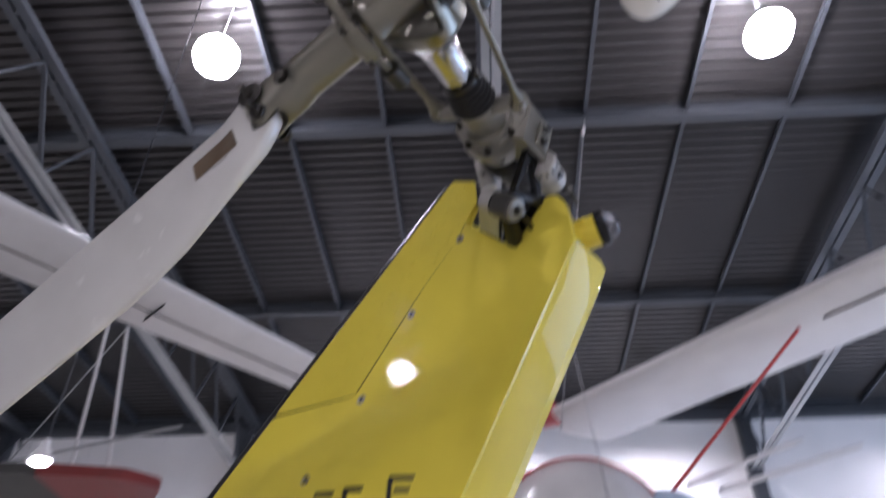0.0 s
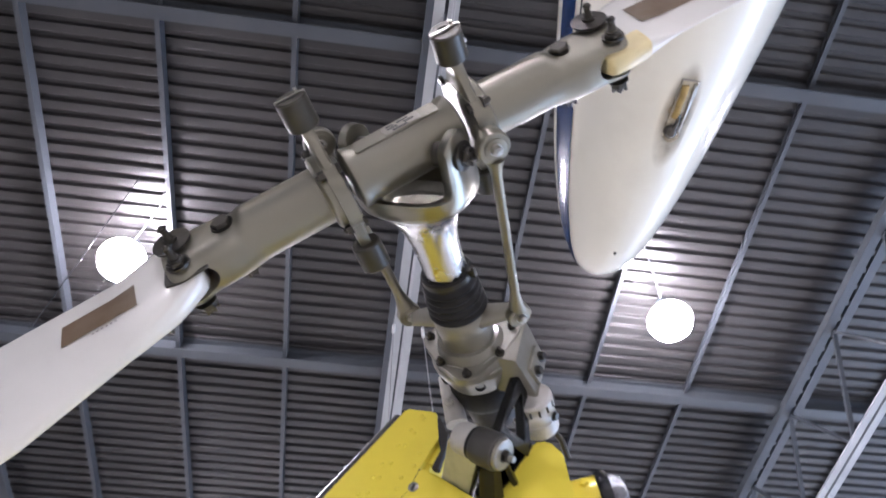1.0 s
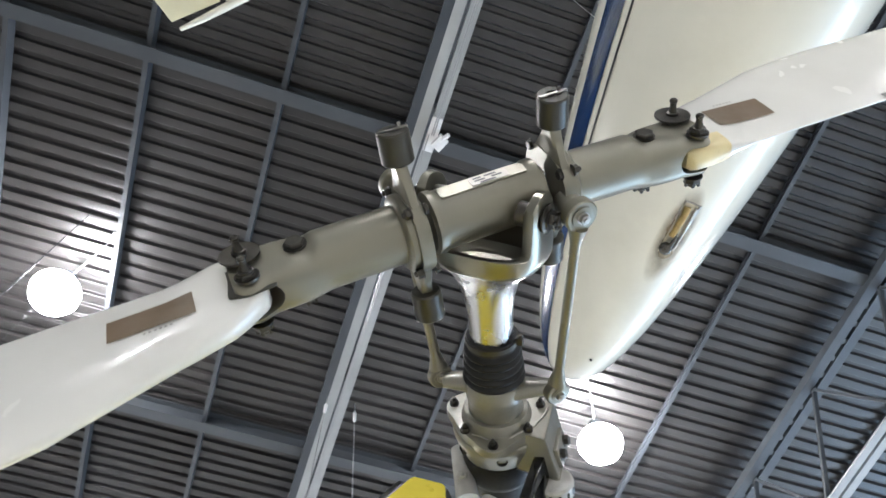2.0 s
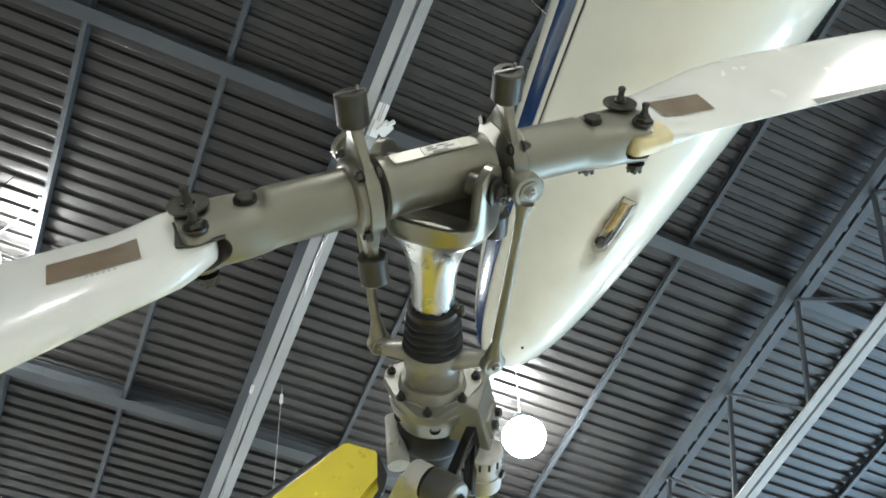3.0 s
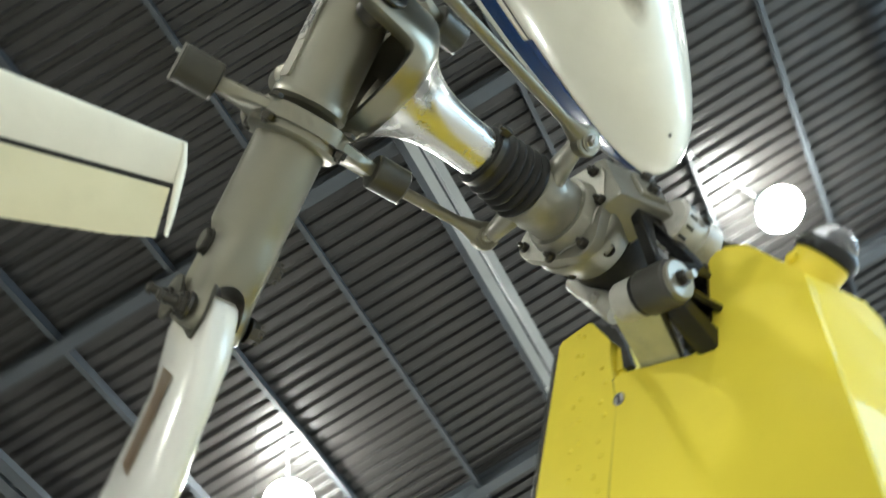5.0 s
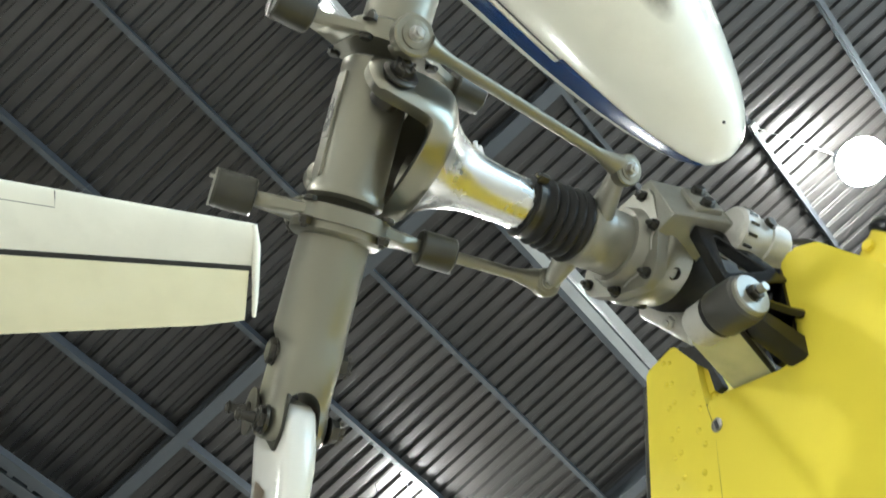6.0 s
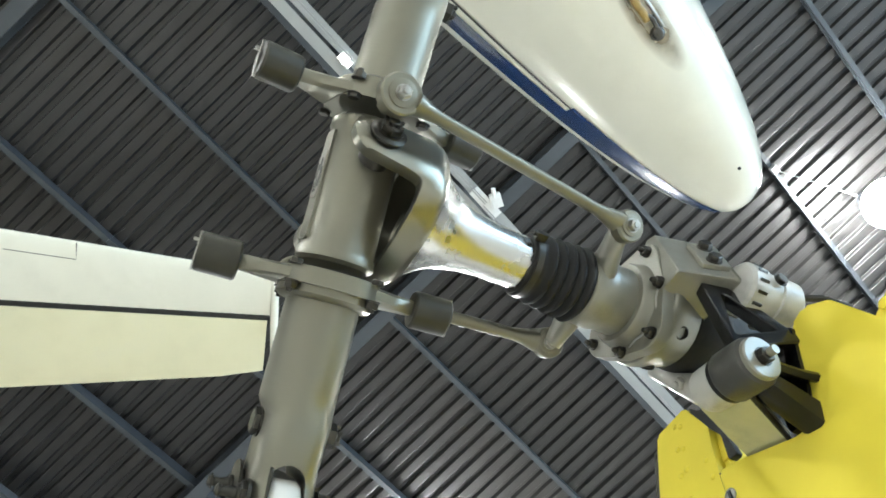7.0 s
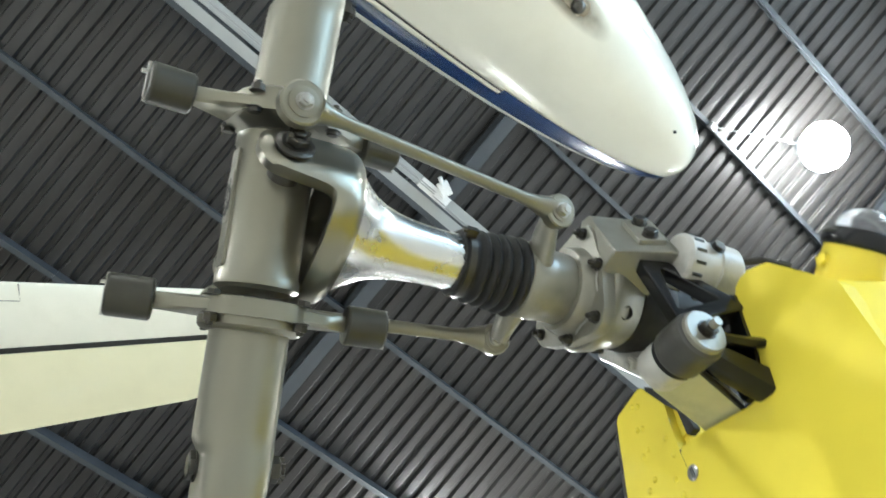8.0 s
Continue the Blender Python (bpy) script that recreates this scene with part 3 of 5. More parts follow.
# spindle housing: centre piece and two grips
bm = bmesh.new()
X90 = Matrix.Rotation(radians(90), 4, "Y")
turned(bm, [(0.040, -0.088), (0.046, -0.084), (0.046, -0.074), (0.0435, -0.070), (0.0435, 0.070), (0.046, 0.074), (0.046, 0.084), (0.040, 0.088)], X90, 40)
part("hub_housing", bm, OLIVE, rotor)
bm = bmesh.new()
slab(bm, rounded([(-0.066, -0.0125), (0.066, -0.0125), (0.066, 0.0125), (-0.066, 0.0125)], 0.004), 0.0380, 0.0446, bevel=0.0012)
part("flat_pad", bm, OLIVE, rotor)
bm = bmesh.new()
slab(bm, rounded([(-0.018, -0.010), (0.040, -0.010), (0.040, 0.010), (-0.018, 0.010)], 0.003), 0.0440, 0.0458, bevel=0.0006)
part("data_plate", bm, GEARGREY, rotor, "small grey metal data plate")
bm = bmesh.new()
for i, (px, py, w) in enumerate(((-0.010, 0.005, 0.012), (0.010, 0.005, 0.018), (-0.008, -0.001, 0.016), (0.018, -0.001, 0.016), (0.002, -0.007, 0.024))):
    box(bm, (w, 0.003, 0.0005), (px + 0.005, py, 0.0461))
part("plate_marking", bm, INK, rotor)


def grip(side):
    turn = Matrix.Rotation(radians(GRIP_FLAP[side]), 4, "Y") @ Matrix.Rotation(radians(GRIP_PITCH[side]), 4, "X")
    mirror = Matrix.Diagonal((side, 1, 1, 1))
    bm = bmesh.new()
    turned(bm, [(0.030, 0.100), (0.0415, 0.102), (0.0415, 0.118), (0.0385, 0.124), (0.0385, 0.128), (0.0425, 0.132), (0.0425, 0.236)], Matrix.Rotation(radians(90 * side), 4, "Y"), 48)
    part("grip_barrel", bm, OLIVE, rotor, matrix=turn)

    def smooth(x, lo, hi):
        w = max(0.0, min(1.0, (x - lo) / (hi - lo)))
        return w * w * (3 - 2 * w)

    def edge(x, a):
        """The grip's end at x: it widens, turns square and loses its crown."""
        w = smooth(x, 0.236, 0.300)
        hy, p = 0.0425 + 0.0065 * w, 2.0 + 1.4 * w
        c, sn = math.cos(a), math.sin(a)
        hz_ = 0.0425 - (0.0085 * smooth(x, 0.242, 0.262) if sn > 0 else 0.0050 * smooth(x, 0.25, 0.30))
        return hy * math.copysign(abs(c) ** (2 / p), c), hz_ * math.copysign(abs(sn) ** (2 / p), sn)

    bm = bmesh.new()
    rings = []
    for x in (0.234, 0.240, 0.245, 0.250, 0.255, 0.260, 0.266, 0.275, 0.285, 0.295, 0.306):
        rings.append([bm.verts.new(mirror @ Vector((x, *edge(x, 2 * math.pi * k / 48)))) for k in range(48)])
    for p_, q_ in zip(rings, rings[1:]):
        for k in range(48):
            bm.faces.new((p_[k], p_[(k + 1) % 48], q_[(k + 1) % 48], q_[k]))
    bm.faces.new(rings[0])
    bm.faces.new(rings[-1])
    part("grip_end", bm, OLIVE, rotor, sharp=50, matrix=turn)
    ya, yb = (0.014, -0.037) if side < 0 else (0.029, -0.033)

    def tang_ring(x, lay):
        """The grip's section past the slot's round end; beyond the bolts it narrows to two ears."""
        p, slot = 3.4, 0.0205 * math.sqrt(max(0.002, 1 - max(0.0, (0.3265 - x) / 0.0205) ** 2))
        hz_ = 0.0340 if lay > 0 else 0.0375
        over = max(0.0, x - 0.343)
        y0 = -0.049 + (yb - 0.0215 * math.sqrt(max(0.0, 1 - (over / 0.0215) ** 2)) + 0.049) * smooth(x, 0.318, 0.343)
        y1 = 0.049 + (ya + 0.0235 * math.sqrt(max(0.0, 1 - (over / 0.0216) ** 2)) - 0.049) * smooth(x, 0.318, 0.343)
        a0 = math.asin(min(0.999, (slot / hz_) ** (p / 2)))
        ring = []
        for k in range(25):
            a = a0 + (math.pi - 2 * a0) * k / 24
            c, sn = math.cos(a), math.sin(a)
            yn = math.copysign(abs(c) ** (2 / p), c)
            ring.append(mirror @ Vector((x, (y0 + y1) / 2 + yn * (y1 - y0) / 2, lay * hz_ * sn ** (2 / p))))
        return ring

    for lay in (1, -1):
        bm = bmesh.new()
        rings = [[bm.verts.new(v) for v in tang_ring(x, lay)] for x in (0.3055, 0.3065, 0.308, 0.310, 0.313, 0.317, 0.322, 0.3265, 0.335, 0.343, 0.349, 0.354, 0.358, 0.361, 0.363, 0.3642)]
        for p_, q_ in zip(rings, rings[1:]):
            for k in range(25):
                bm.faces.new((p_[k], p_[(k + 1) % 25], q_[(k + 1) % 25], q_[k]))
        bm.faces.new(rings[0])
        bm.faces.new(rings[-1])
        part("grip_tang", bm, OLIVE, rotor, sharp=48, matrix=turn)
    if side < 0:
        bm = bmesh.new()
        slab(bm, rounded([(0.31, -0.050), (0.350, -0.054), (0.374, -0.047), (0.368, -0.010), (0.368, 0.028), (0.35, 0.044), (0.31, 0.044)], 0.006), 0.0165, 0.0204, mirror, bevel=0.001)
        part("root_shim", bm, OLIVEDARK, rotor, "dark root plate under the tang", matrix=turn)
    bm = bmesh.new()
    turned(bm, [(0.0, 0.0), (0.0165, 0.0), (0.0165, 0.0035)], mirror @ Matrix.Translation((0.272, 0.002, 0.0325)), 24)
    turned(bm, [(0.0150, 0.0035), (0.0150, 0.0085), (0.013, 0.0100), (0.0, 0.0100)], mirror @ Matrix.Translation((0.272, 0.002, 0.0325)), 6)
    part("plug", bm, DARKSTEEL, rotor, matrix=turn)
    bm = bmesh.new()
    hexnut(bm, (0.272 * side, 0.0, -0.0400), (0, 0, -1), 0.0145, 0.012, tip=0.006)
    for a in range(0, 360, 60):
        box(bm, (0.004, 0.004, 0.005), (0.272 * side + 0.0115 * math.cos(radians(a)), 0.0115 * math.sin(radians(a)), -0.0540))
    part("nut", bm, DARKSTEEL, rotor, matrix=turn)
    for py, wr, ht in ((ya, 0.0275, 0.0345), (yb, 0.0165, 0.0335)):
        bm = bmesh.new()
        at = Matrix.Translation((0.343 * side, py, 0.0338))
        if wr > 0.02:
            turned(bm, [(0.019, 0.0), (0.019, 0.0045), (wr, 0.0050), (wr, 0.0078), (0.0125, 0.009)], at, 28)
        else:
            turned(bm, [(wr, 0.0), (wr, 0.004)], at, 24)
            turned(bm, [(0.0140, 0.004), (0.0140, 0.0085), (0.012, 0.010)], at, 6)
        turned(bm, [(0.0102, 0.0075), (0.0100, 0.0125), (0.0070, 0.0135), (0.0060, 0.019), (0.0050, 0.021), (0.0050, ht - 0.006), (0.0062, ht - 0.005), (0.0062, ht - 0.002), (0.0040, ht), (0.0, ht)], at, 18)
        box(bm, (0.017, 0.0018, 0.0018), at @ Vector((0, 0, ht - 0.004)), Matrix.Rotation(radians(35), 3, "Z"))
        part("blade_bolt", bm, DARKSTEEL, rotor, "dark steel blade bolt with a wide washer" if wr > 0.02 else "dark steel blade bolt", matrix=turn)
        bm = bmesh.new()
        hexnut(bm, (0.343 * side, py, -0.0370), (0, 0, -1), 0.0130, 0.012, tip=0.007)
        for a in range(0, 360, 60):
            box(bm, (0.004, 0.004, 0.005), (0.343 * side + 0.0105 * math.cos(radians(a)), py + 0.0105 * math.sin(radians(a)), -0.0505))
        part("nut", bm, DARKSTEEL, rotor, "castellated dark steel nut", matrix=turn)


for side in (-1, 1):
    grip(side)


# pitch arms with counterweights
ARM_TURN = {-1: Matrix.Rotation(radians(-10), 4, "X"), 1: Matrix.Rotation(radians(3), 4, "X")}


def pitch_arm(side):
    x = 0.110 * side
    bm = bmesh.new()
    R90 = frame_of((x, 0, 0), (0, 1, 0), (0, 0, 1), (1, 0, 0))
    ol = rounded([(-0.030, -0.056), (0.030, -0.056), (0.056, -0.034), (0.061, 0.0), (0.056, 0.034), (0.030, 0.056), (-0.030, 0.056), (-0.056, 0.034), (-0.061, 0.0), (-0.056, -0.034)], 0.014)
    slab(bm, ol, -0.0095, 0.0095, R90, bevel=0.003)
    arm = part("pitch_arm", bm, OLIVE, rotor, "olive-grey pitch arm clamped round the grip", matrix=ARM_TURN[side])
    for s in (-1, 1):
        bm = bmesh.new()
        bar(bm, [(x, 0, s * z) for z in (0.046, 0.060, 0.074, 0.088, 0.100, 0.114)], [0.040, 0.032, 0.0235, 0.0155, 0.0105, 0.0095], 0.0085, (1, 0, 0))
        part("arm_stem", bm, OLIVE, arm)
        bm = bmesh.new()
        turned(bm, [(0.012, 0.101), (0.0205, 0.102), (0.0225, 0.1045), (0.0225, 0.1455), (0.0205, 0.148), (0.010, 0.148), (0.010, 0.145), (0.0, 0.145)], Matrix.Translation((x, 0, 0)) @ (Matrix.Identity(4) if s > 0 else Matrix.Rotation(radians(180), 4, "X")), 28)
        part("counterweight", bm, OLIVEDARK, arm, "dark olive cylindrical counterweight")
        bm = bmesh.new()
        box(bm, (0.044, 0.005, 0.003), (x, 0, s * 0.1485))
        box(bm, (0.004, 0.004, 0.008), (x + 0.012, 0.004, s * 0.151))
        part("cotter_pin", bm, BARE, arm)
    for py in (-0.043, 0.043):
        for pz in (-0.046, 0.046):
            bm = bmesh.new()
            hexnut(bm, (x + 0.009 * side, py, pz), (side, 0, 0), 0.0075, 0.009, tip=0.004)
            hexnut(bm, (x - 0.009 * side, py, pz), (-side, 0, 0), 0.0075, 0.006)
            part("clamp_bolt", bm, DARKSTEEL, arm)
    # clamp ring on the grip side
    bm = bmesh.new()
    turned(bm, [(0.044, 0.0), (0.056, 0.001), (0.056, 0.012), (0.052, 0.016), (0.044, 0.017)], Matrix.Translation((x + 0.006 * side, 0, 0)) @ Matrix.Rotation(radians(90 * side), 4, "Y"), 30)
    part("clamp_ring", bm, OLIVE, arm)
    # lug that carries the pitch link
    s = -side
    bm = bmesh.new()
    swept(bm, [(x, s * 0.046, 0), (x - 0.006 * side, s * 0.066, 0), (x - 0.012 * side, s * 0.085, 0)], [0.020, 0.017, 0.013], 14)
    part("link_lug", bm, OLIVE, arm)


for side in (-1, 1):
    pitch_arm(side)

for side, horn in ((1, HORN[0]), (-1, HORN[1])):
    top = in_rotor @ Vector((-0.011, 0.747, 2.815))
    top = Vector((top.x * side, top.y * side, top.z))
    low = in_rotor @ (MAST_M @ horn)
    d = (low - top).normalized()
    ax = Vector((0, -side, 0))
    ax = (ax - ax.dot(d) * d).normalized()
    bm = bmesh.new()
    n = 9
    pts = [top + (low - top) * k / (n - 1) for k in range(n)]
    swept(bm, [top + d * 0.020, top + d * 0.034, top + d * 0.05, low - d * 0.05, low - d * 0.034, low - d * 0.016], [0.0165, 0.0115, 0.0085, 0.0085, 0.0115, 0.0165], 14, 0.8)
    for p, r in ((top, 0.0245), (low, 0.021)):
        turned(bm, [(r - 0.002, -0.009), (r, -0.007), (r, 0.007), (r - 0.002, 0.009)], aim(p, p + ax), 28)
    link = part("pitch_link", bm, OLIVE, rotor, "forged olive-grey pitch link with round eyes")
    for p, r in ((top, 0.0165), (low, 0.014)):
        for fx_ in (ax, -ax):
            bm = bmesh.new()
            turned(bm, [(r, 0.006), (r, 0.0105), (r * 0.8, 0.0112), (0, 0.0112)], aim(p, p + fx_), 24)
            part("bearing_washer", bm, OLIVE, link)
            bm = bmesh.new()
            hexnut(bm, p + fx_ * 0.011, fx_, 0.0080, 0.0075, tip=0.002)
            part("bolt_head", bm, BARE, link)

# ---- mast with its fork, boot and pitch collar ----
mast = thing("rotor_mast", "polished steel tail rotor mast with fork, rubber boot and pitch collar", "rotor mast", MAST_M)
FORK = Matrix.Rotation(DELTA3, 4, "Z")
# oval fork on a skewed hinge: a hollow cup with two tall lugs
FA, FB = 0.0985, 0.0635


def fork_wall(a, half_p, half_q, power):
    c, s_ = math.cos(a), math.sin(a)
    return half_p * math.copysign(abs(c) ** (2 / power), c), half_q * math.copysign(abs(s_) ** (2 / power), s_)


def fork_rim(q):
    q = abs(q)
    top = math.sqrt(max(0.0, 0.037**2 - q * q)) if q < 0.030 else 0.0217 * math.exp(-(q - 0.030) / 0.005)
    return top if q < 0.030 else top - 0.050 * (1 - math.exp(-((q - 0.030) / 0.0045) ** 2))


NF = 168
# polished shaft whose flare runs into the fork
flare = []
for z, w, power in ((-0.40, 0.0, 2.0), (-0.215, 0.0, 2.0), (-0.200, 0.006, 2.0), (-0.185, 0.018, 2.0), (-0.170, 0.040, 2.0), (-0.156, 0.075, 2.0), (-0.143, 0.12, 2.05), (-0.131, 0.18, 2.1), (-0.120, 0.26, 2.1), (-0.110, 0.36, 2.15), (-0.101, 0.48, 2.2), (-0.093, 0.60, 2.25), (-0.086, 0.70, 2.3)):
    flare.append([(*fork_wall(2 * math.pi * k / NF, 0.0352 + (FA - 0.0352) * w, 0.0352 + (FB - 0.0352) * min(1.0, w * 1.15), power), z) for k in range(NF)])


def lofted(bm, loops_, m, close=False):
    rings_ = [[bm.verts.new(m @ Vector(p_)) for p_ in lp] for lp in loops_]
    for p_, q_ in zip(rings_, rings_[1:]):
        n_ = len(p_)
        for k in range(n_):
            bm.faces.new((p_[k], p_[(k + 1) % n_], q_[(k + 1) % n_], q_[k]))
    if close:
        bm.faces.new(rings_[-1])


bm = bmesh.new()
lofted(bm, flare, FORK)
part("shaft", bm, CHROME, mast, "polished steel shaft flaring to the fork", sharp=60)
loops = []
for z, w, power in ((-0.0862, 0.71, 2.5), (-0.0850, 0.78, 2.6), (-0.079, 0.88, 2.8), (-0.073, 0.94, 2.9), (-0.064, 0.98, 3.0)):
    loops.append([(*fork_wall(2 * math.pi * k / NF, 0.0352 + (FA - 0.0352) * w, 0.0352 + (FB - 0.0352) * min(1.0, w * 1.15), power), z) for k in range(NF)])
outer = [fork_wall(2 * math.pi * k / NF, FA, FB, 3.0) for k in range(NF)]
inner = [fork_wall(2 * math.pi * k / NF, FA - 0.0180, FB - 0.009, 3.0) for k in range(NF)]
for u in (0.35, 0.7, 0.93):
    loops.append([(x, y, -0.064 + (fork_rim(y) + 0.064) * u) for x, y in outer])
loops.append([(x + (xi - x) * 0.14, y + (yi - y) * 0.14, fork_rim(y)) for (x, y), (xi, yi) in zip(outer, inner)])
loops.append([(x + (xi - x) * 0.86, y + (yi - y) * 0.86, fork_rim(y)) for (x, y), (xi, yi) in zip(outer, inner)])
for u in (0.93, 0.5, 0.0):
    loops.append([(xi, yi, -0.064 + (fork_rim(y) + 0.064) * u) for (x, y), (xi, yi) in zip(outer, inner)])
for w, z in ((0.96, -0.080), (0.85, -0.088), (0.5, -0.092)):
    loops.append([(xi * w, yi * w, z) for xi, yi in inner])
bm = bmesh.new()
lofted(bm, loops, FORK, True)
part("fork", bm, SATIN, mast, "satin steel oval fork with two tall lugs", sharp=30)
for s in (-1, 1):
    ax = FORK.to_3x3() @ Vector((s, 0, 0))
    bm = bmesh.new()
    turned(bm, [(0.0, -0.035), (0.018, -0.035), (0.018, 0.0055), (0.0215, 0.006), (0.0215, 0.009), (0.017, 0.011), (0.0, 0.011)], aim(ax * 0.0935, ax * 2), 28)
    part("pin_cap", bm, DARKSTEEL, mast)
    bm = bmesh.new()
    hexnut(bm, ax * 0.1045, ax, 0.0130, 0.010, tip=0.005)
    for a in range(0, 360, 60):
        u, v = ax.cross(Vector((0, 0, 1))), Vector((0, 0, 1))
        box(bm, (0.004, 0.004, 0.004), ax * 0.115 + 0.0105 * (math.cos(radians(a)) * u + math.sin(radians(a)) * v))
    part("pin_nut", bm, DARKSTEEL, mast, "castellated dark steel pin nut")
# rubber boot with folds
bm = bmesh.new()
BZ = -0.231
prof = [(0.0345, BZ), (0.0405, BZ), (0.0415, BZ - 0.003), (0.0415, BZ - 0.014), (0.0400, BZ - 0.018)]
for k in range(5):
    z = BZ - 0.021 - 0.0138 * k
    w = 0.0012 * k
    prof += [(0.0415 + w, z), (0.0455 + w, z - 0.003), (0.0468 + w, z - 0.0065), (0.0448 + w, z - 0.0098), (0.0412 + w, z - 0.0120)]
prof += [(0.047, BZ - 0.092), (0.044, BZ - 0.095), (0.034, BZ - 0.095)]
turned(bm, prof, seg=40)
boot = part("boot", bm, RUBBER, mast, "black ribbed rubber boot", sharp=70)
bm = bmesh.new()
turned(bm, [(0.0418, BZ - 0.0035), (0.0432, BZ - 0.0038), (0.0432, BZ - 0.0125), (0.0418, BZ - 0.0128)], seg=40)
ta = in_mast @ Vector((0.013, 0.991, 2.875))
tv = Vector((ta.x, ta.y, 0)).normalized()
box(bm, (0.012, 0.009, 0.014), tv * 0.047 + Vector((0, 0, BZ - 0.004)), Vector((0, 0, 1)).cross(tv).to_track_quat("Y", "Z").to_matrix(), bevel=0.001)
rod(bm, tv * 0.049 + Vector((0, 0, BZ - 0.01)), tv * 0.049 + Vector((0, 0, BZ + 0.008)), 0.0035)
part("boot_clamp", bm, DARKSTEEL, boot)
# pitch collar
bm = bmesh.new()
turned(bm, [(0.035, -0.318), (0.0455, -0.319), (0.0490, -0.323), (0.0490, -0.350), (0.0475, -0.358), (0.0465, -0.362), (0.0465, -0.385), (0.043, -0.396), (0.035, -0.398)], seg=40)
collar = part("pitch_collar", bm, GEARGREY, mast, "grey sliding pitch collar", sharp=50)
for horn, side in zip(HORN, (1, -1)):
    bm = bmesh.new()
    hv = Vector((horn.x, horn.y, 0))
    root = hv.normalized() * 0.038
    off = Vector((0, side * 0.004, 0))
    swept(bm, [Vector((root.x, root.y, -0.336)), Vector((root.x, root.y, -0.336)).lerp(Vector((hv.x, hv.y + side * 0.013, horn.z)), 0.55), Vector((hv.x, hv.y + side * 0.013, horn.z))], [0.026, 0.020, 0.0165], 16, 0.62)
    part("collar_horn", bm, GEARGREY, collar)

# ---- gearbox on top of the fin ----
gear = thing("tail_gearbox", "grey cast tail rotor gearbox with stained, bolted flange", "gearbox", GEAR_M)
TO_GEAR = GEAR_M.inverted() @ FIN_M
bm = bmesh.new()
turned(bm, [(0.036, -0.384), (0.054, -0.385), (0.0565, -0.389), (0.0575, -0.398), (0.060, -0.402)], seg=40)
part("seal_housing", bm, GEARGREY, gear)
LUGS = (radians(9), radians(157), radians(262))
bm = bmesh.new()
ol = []
for k in range(90):
    a = 2 * math.pi * k / 90
    lobe = max(max(0.0, math.cos(a - c)) ** 14 for c in LUGS)
    r = 0.0715 + 0.019 * lobe
    ol.append((r * math.cos(a), r * math.sin(a)))
slab(bm, ol, -0.420, -0.402, bevel=0.003)
flange = part("flange", bm, GEARGREY, gear, "three-lugged grey flange")
for a, r in [(c, 0.0775) for c in LUGS] + [(radians(214), 0.0665), (radians(318), 0.0665), (radians(85), 0.0665)]:
    bm = bmesh.new()
    hexnut(bm, (r * math.cos(a), r * math.sin(a), -0.402), (0, 0, 1), 0.0072, 0.009, tip=0.006)
    part("flange_bolt", bm, DARKSTEEL, flange)
bm = bmesh.new()
turned(bm, [(0.060, -0.418), (0.0745, -0.420), (0.0765, -0.424), (0.0755, -0.432), (0.0715, -0.446), (0.0665, -0.460), (0.0630, -0.472), (0.0605, -0.480), (0.055, -0.482), (0.0, -0.483)], seg=44)
body = part("gear_housing", bm, GEARGREY, gear, "stained grey gear housing", sharp=40)
bm = bmesh.new()
turned(bm, [(0.056, -0.476), (0.0625, -0.4765), (0.0635, -0.480), (0.0635, -0.520), (0.060, -0.532), (0.052, -0.540), (0.046, -0.60), (0.0, -0.605)], seg=40)
part("lower_housing", bm, BLACKCAST, gear, "black lower gear housing")
bm = bmesh.new()
swept(bm, [(0.0635 * math.cos(a), 0.0635 * math.sin(a), -0.3985 - 0.010 * math.sin(3 * a) ** 2) for a in [radians(214 + 104 * i / 11) for i in range(12)]], 0.0013, 6)
part("lock_wire", bm, BARE, body)
for a, z in ((radians(-88), -0.446), (radians(-150), -0.448), (radians(-25), -0.45)):
    bm = bmesh.new()
    ax = Vector((math.cos(a), math.sin(a), 0))
    turned(bm, [(0.0095, -0.004), (0.0095, 0.002), (0.008, 0.003), (0.008, 0.0), (0.0, 0.0)], aim(ax * 0.0700 + Vector((0, 0, z)), ax * 2 + Vector((0, 0, z))), 20)
    part("drain_plug", bm, DARKSTEEL, body)
# side block, its aft corner cut off flat to carry a pad
fd = Vector((0.025, 0.090, 0)).normalized()
across = Vector((0.024, 0, -0.077))
across = (across - across.dot(fd) * fd).normalized()
fn = fd.cross(across).normalized()
fn = fn if fn.x > 0 else -fn
cut0 = Vector((0.095, -0.040, -0.482))
bm = bmesh.new()
slab(bm, rounded([(0.020, 0.000), (0.062, -0.024), (0.093, -0.040), (0.118, 0.050), (0.090, 0.086), (0.030, 0.060)], 0.004), -0.482, -0.405)
bmesh.ops.bisect_plane(bm, geom=bm.verts[:] + bm.edges[:] + bm.faces[:], plane_co=cut0, plane_no=fn, clear_outer=True)
bmesh.ops.holes_fill(bm, edges=[ed for ed in bm.edges if len(ed.link_faces) == 1])
bmesh.ops.remove_doubles(bm, verts=bm.verts, dist=0.0004)
bmesh.ops.bevel(bm, geom=[ed for ed in bm.edges if len(ed.link_faces) == 2 and ed.calc_face_angle(0) > 0.5], offset=0.0028, segments=2, affect="EDGES", profile=0.6)
bmesh.ops.transform(bm, matrix=TO_GEAR, verts=bm.verts)
block = part("side_block", bm, GEARGREY, gear, "grey cast side block")
bm = bmesh.new()
pc = cut0 + fd * 0.050 - across * 0.026 + fn * 0.002
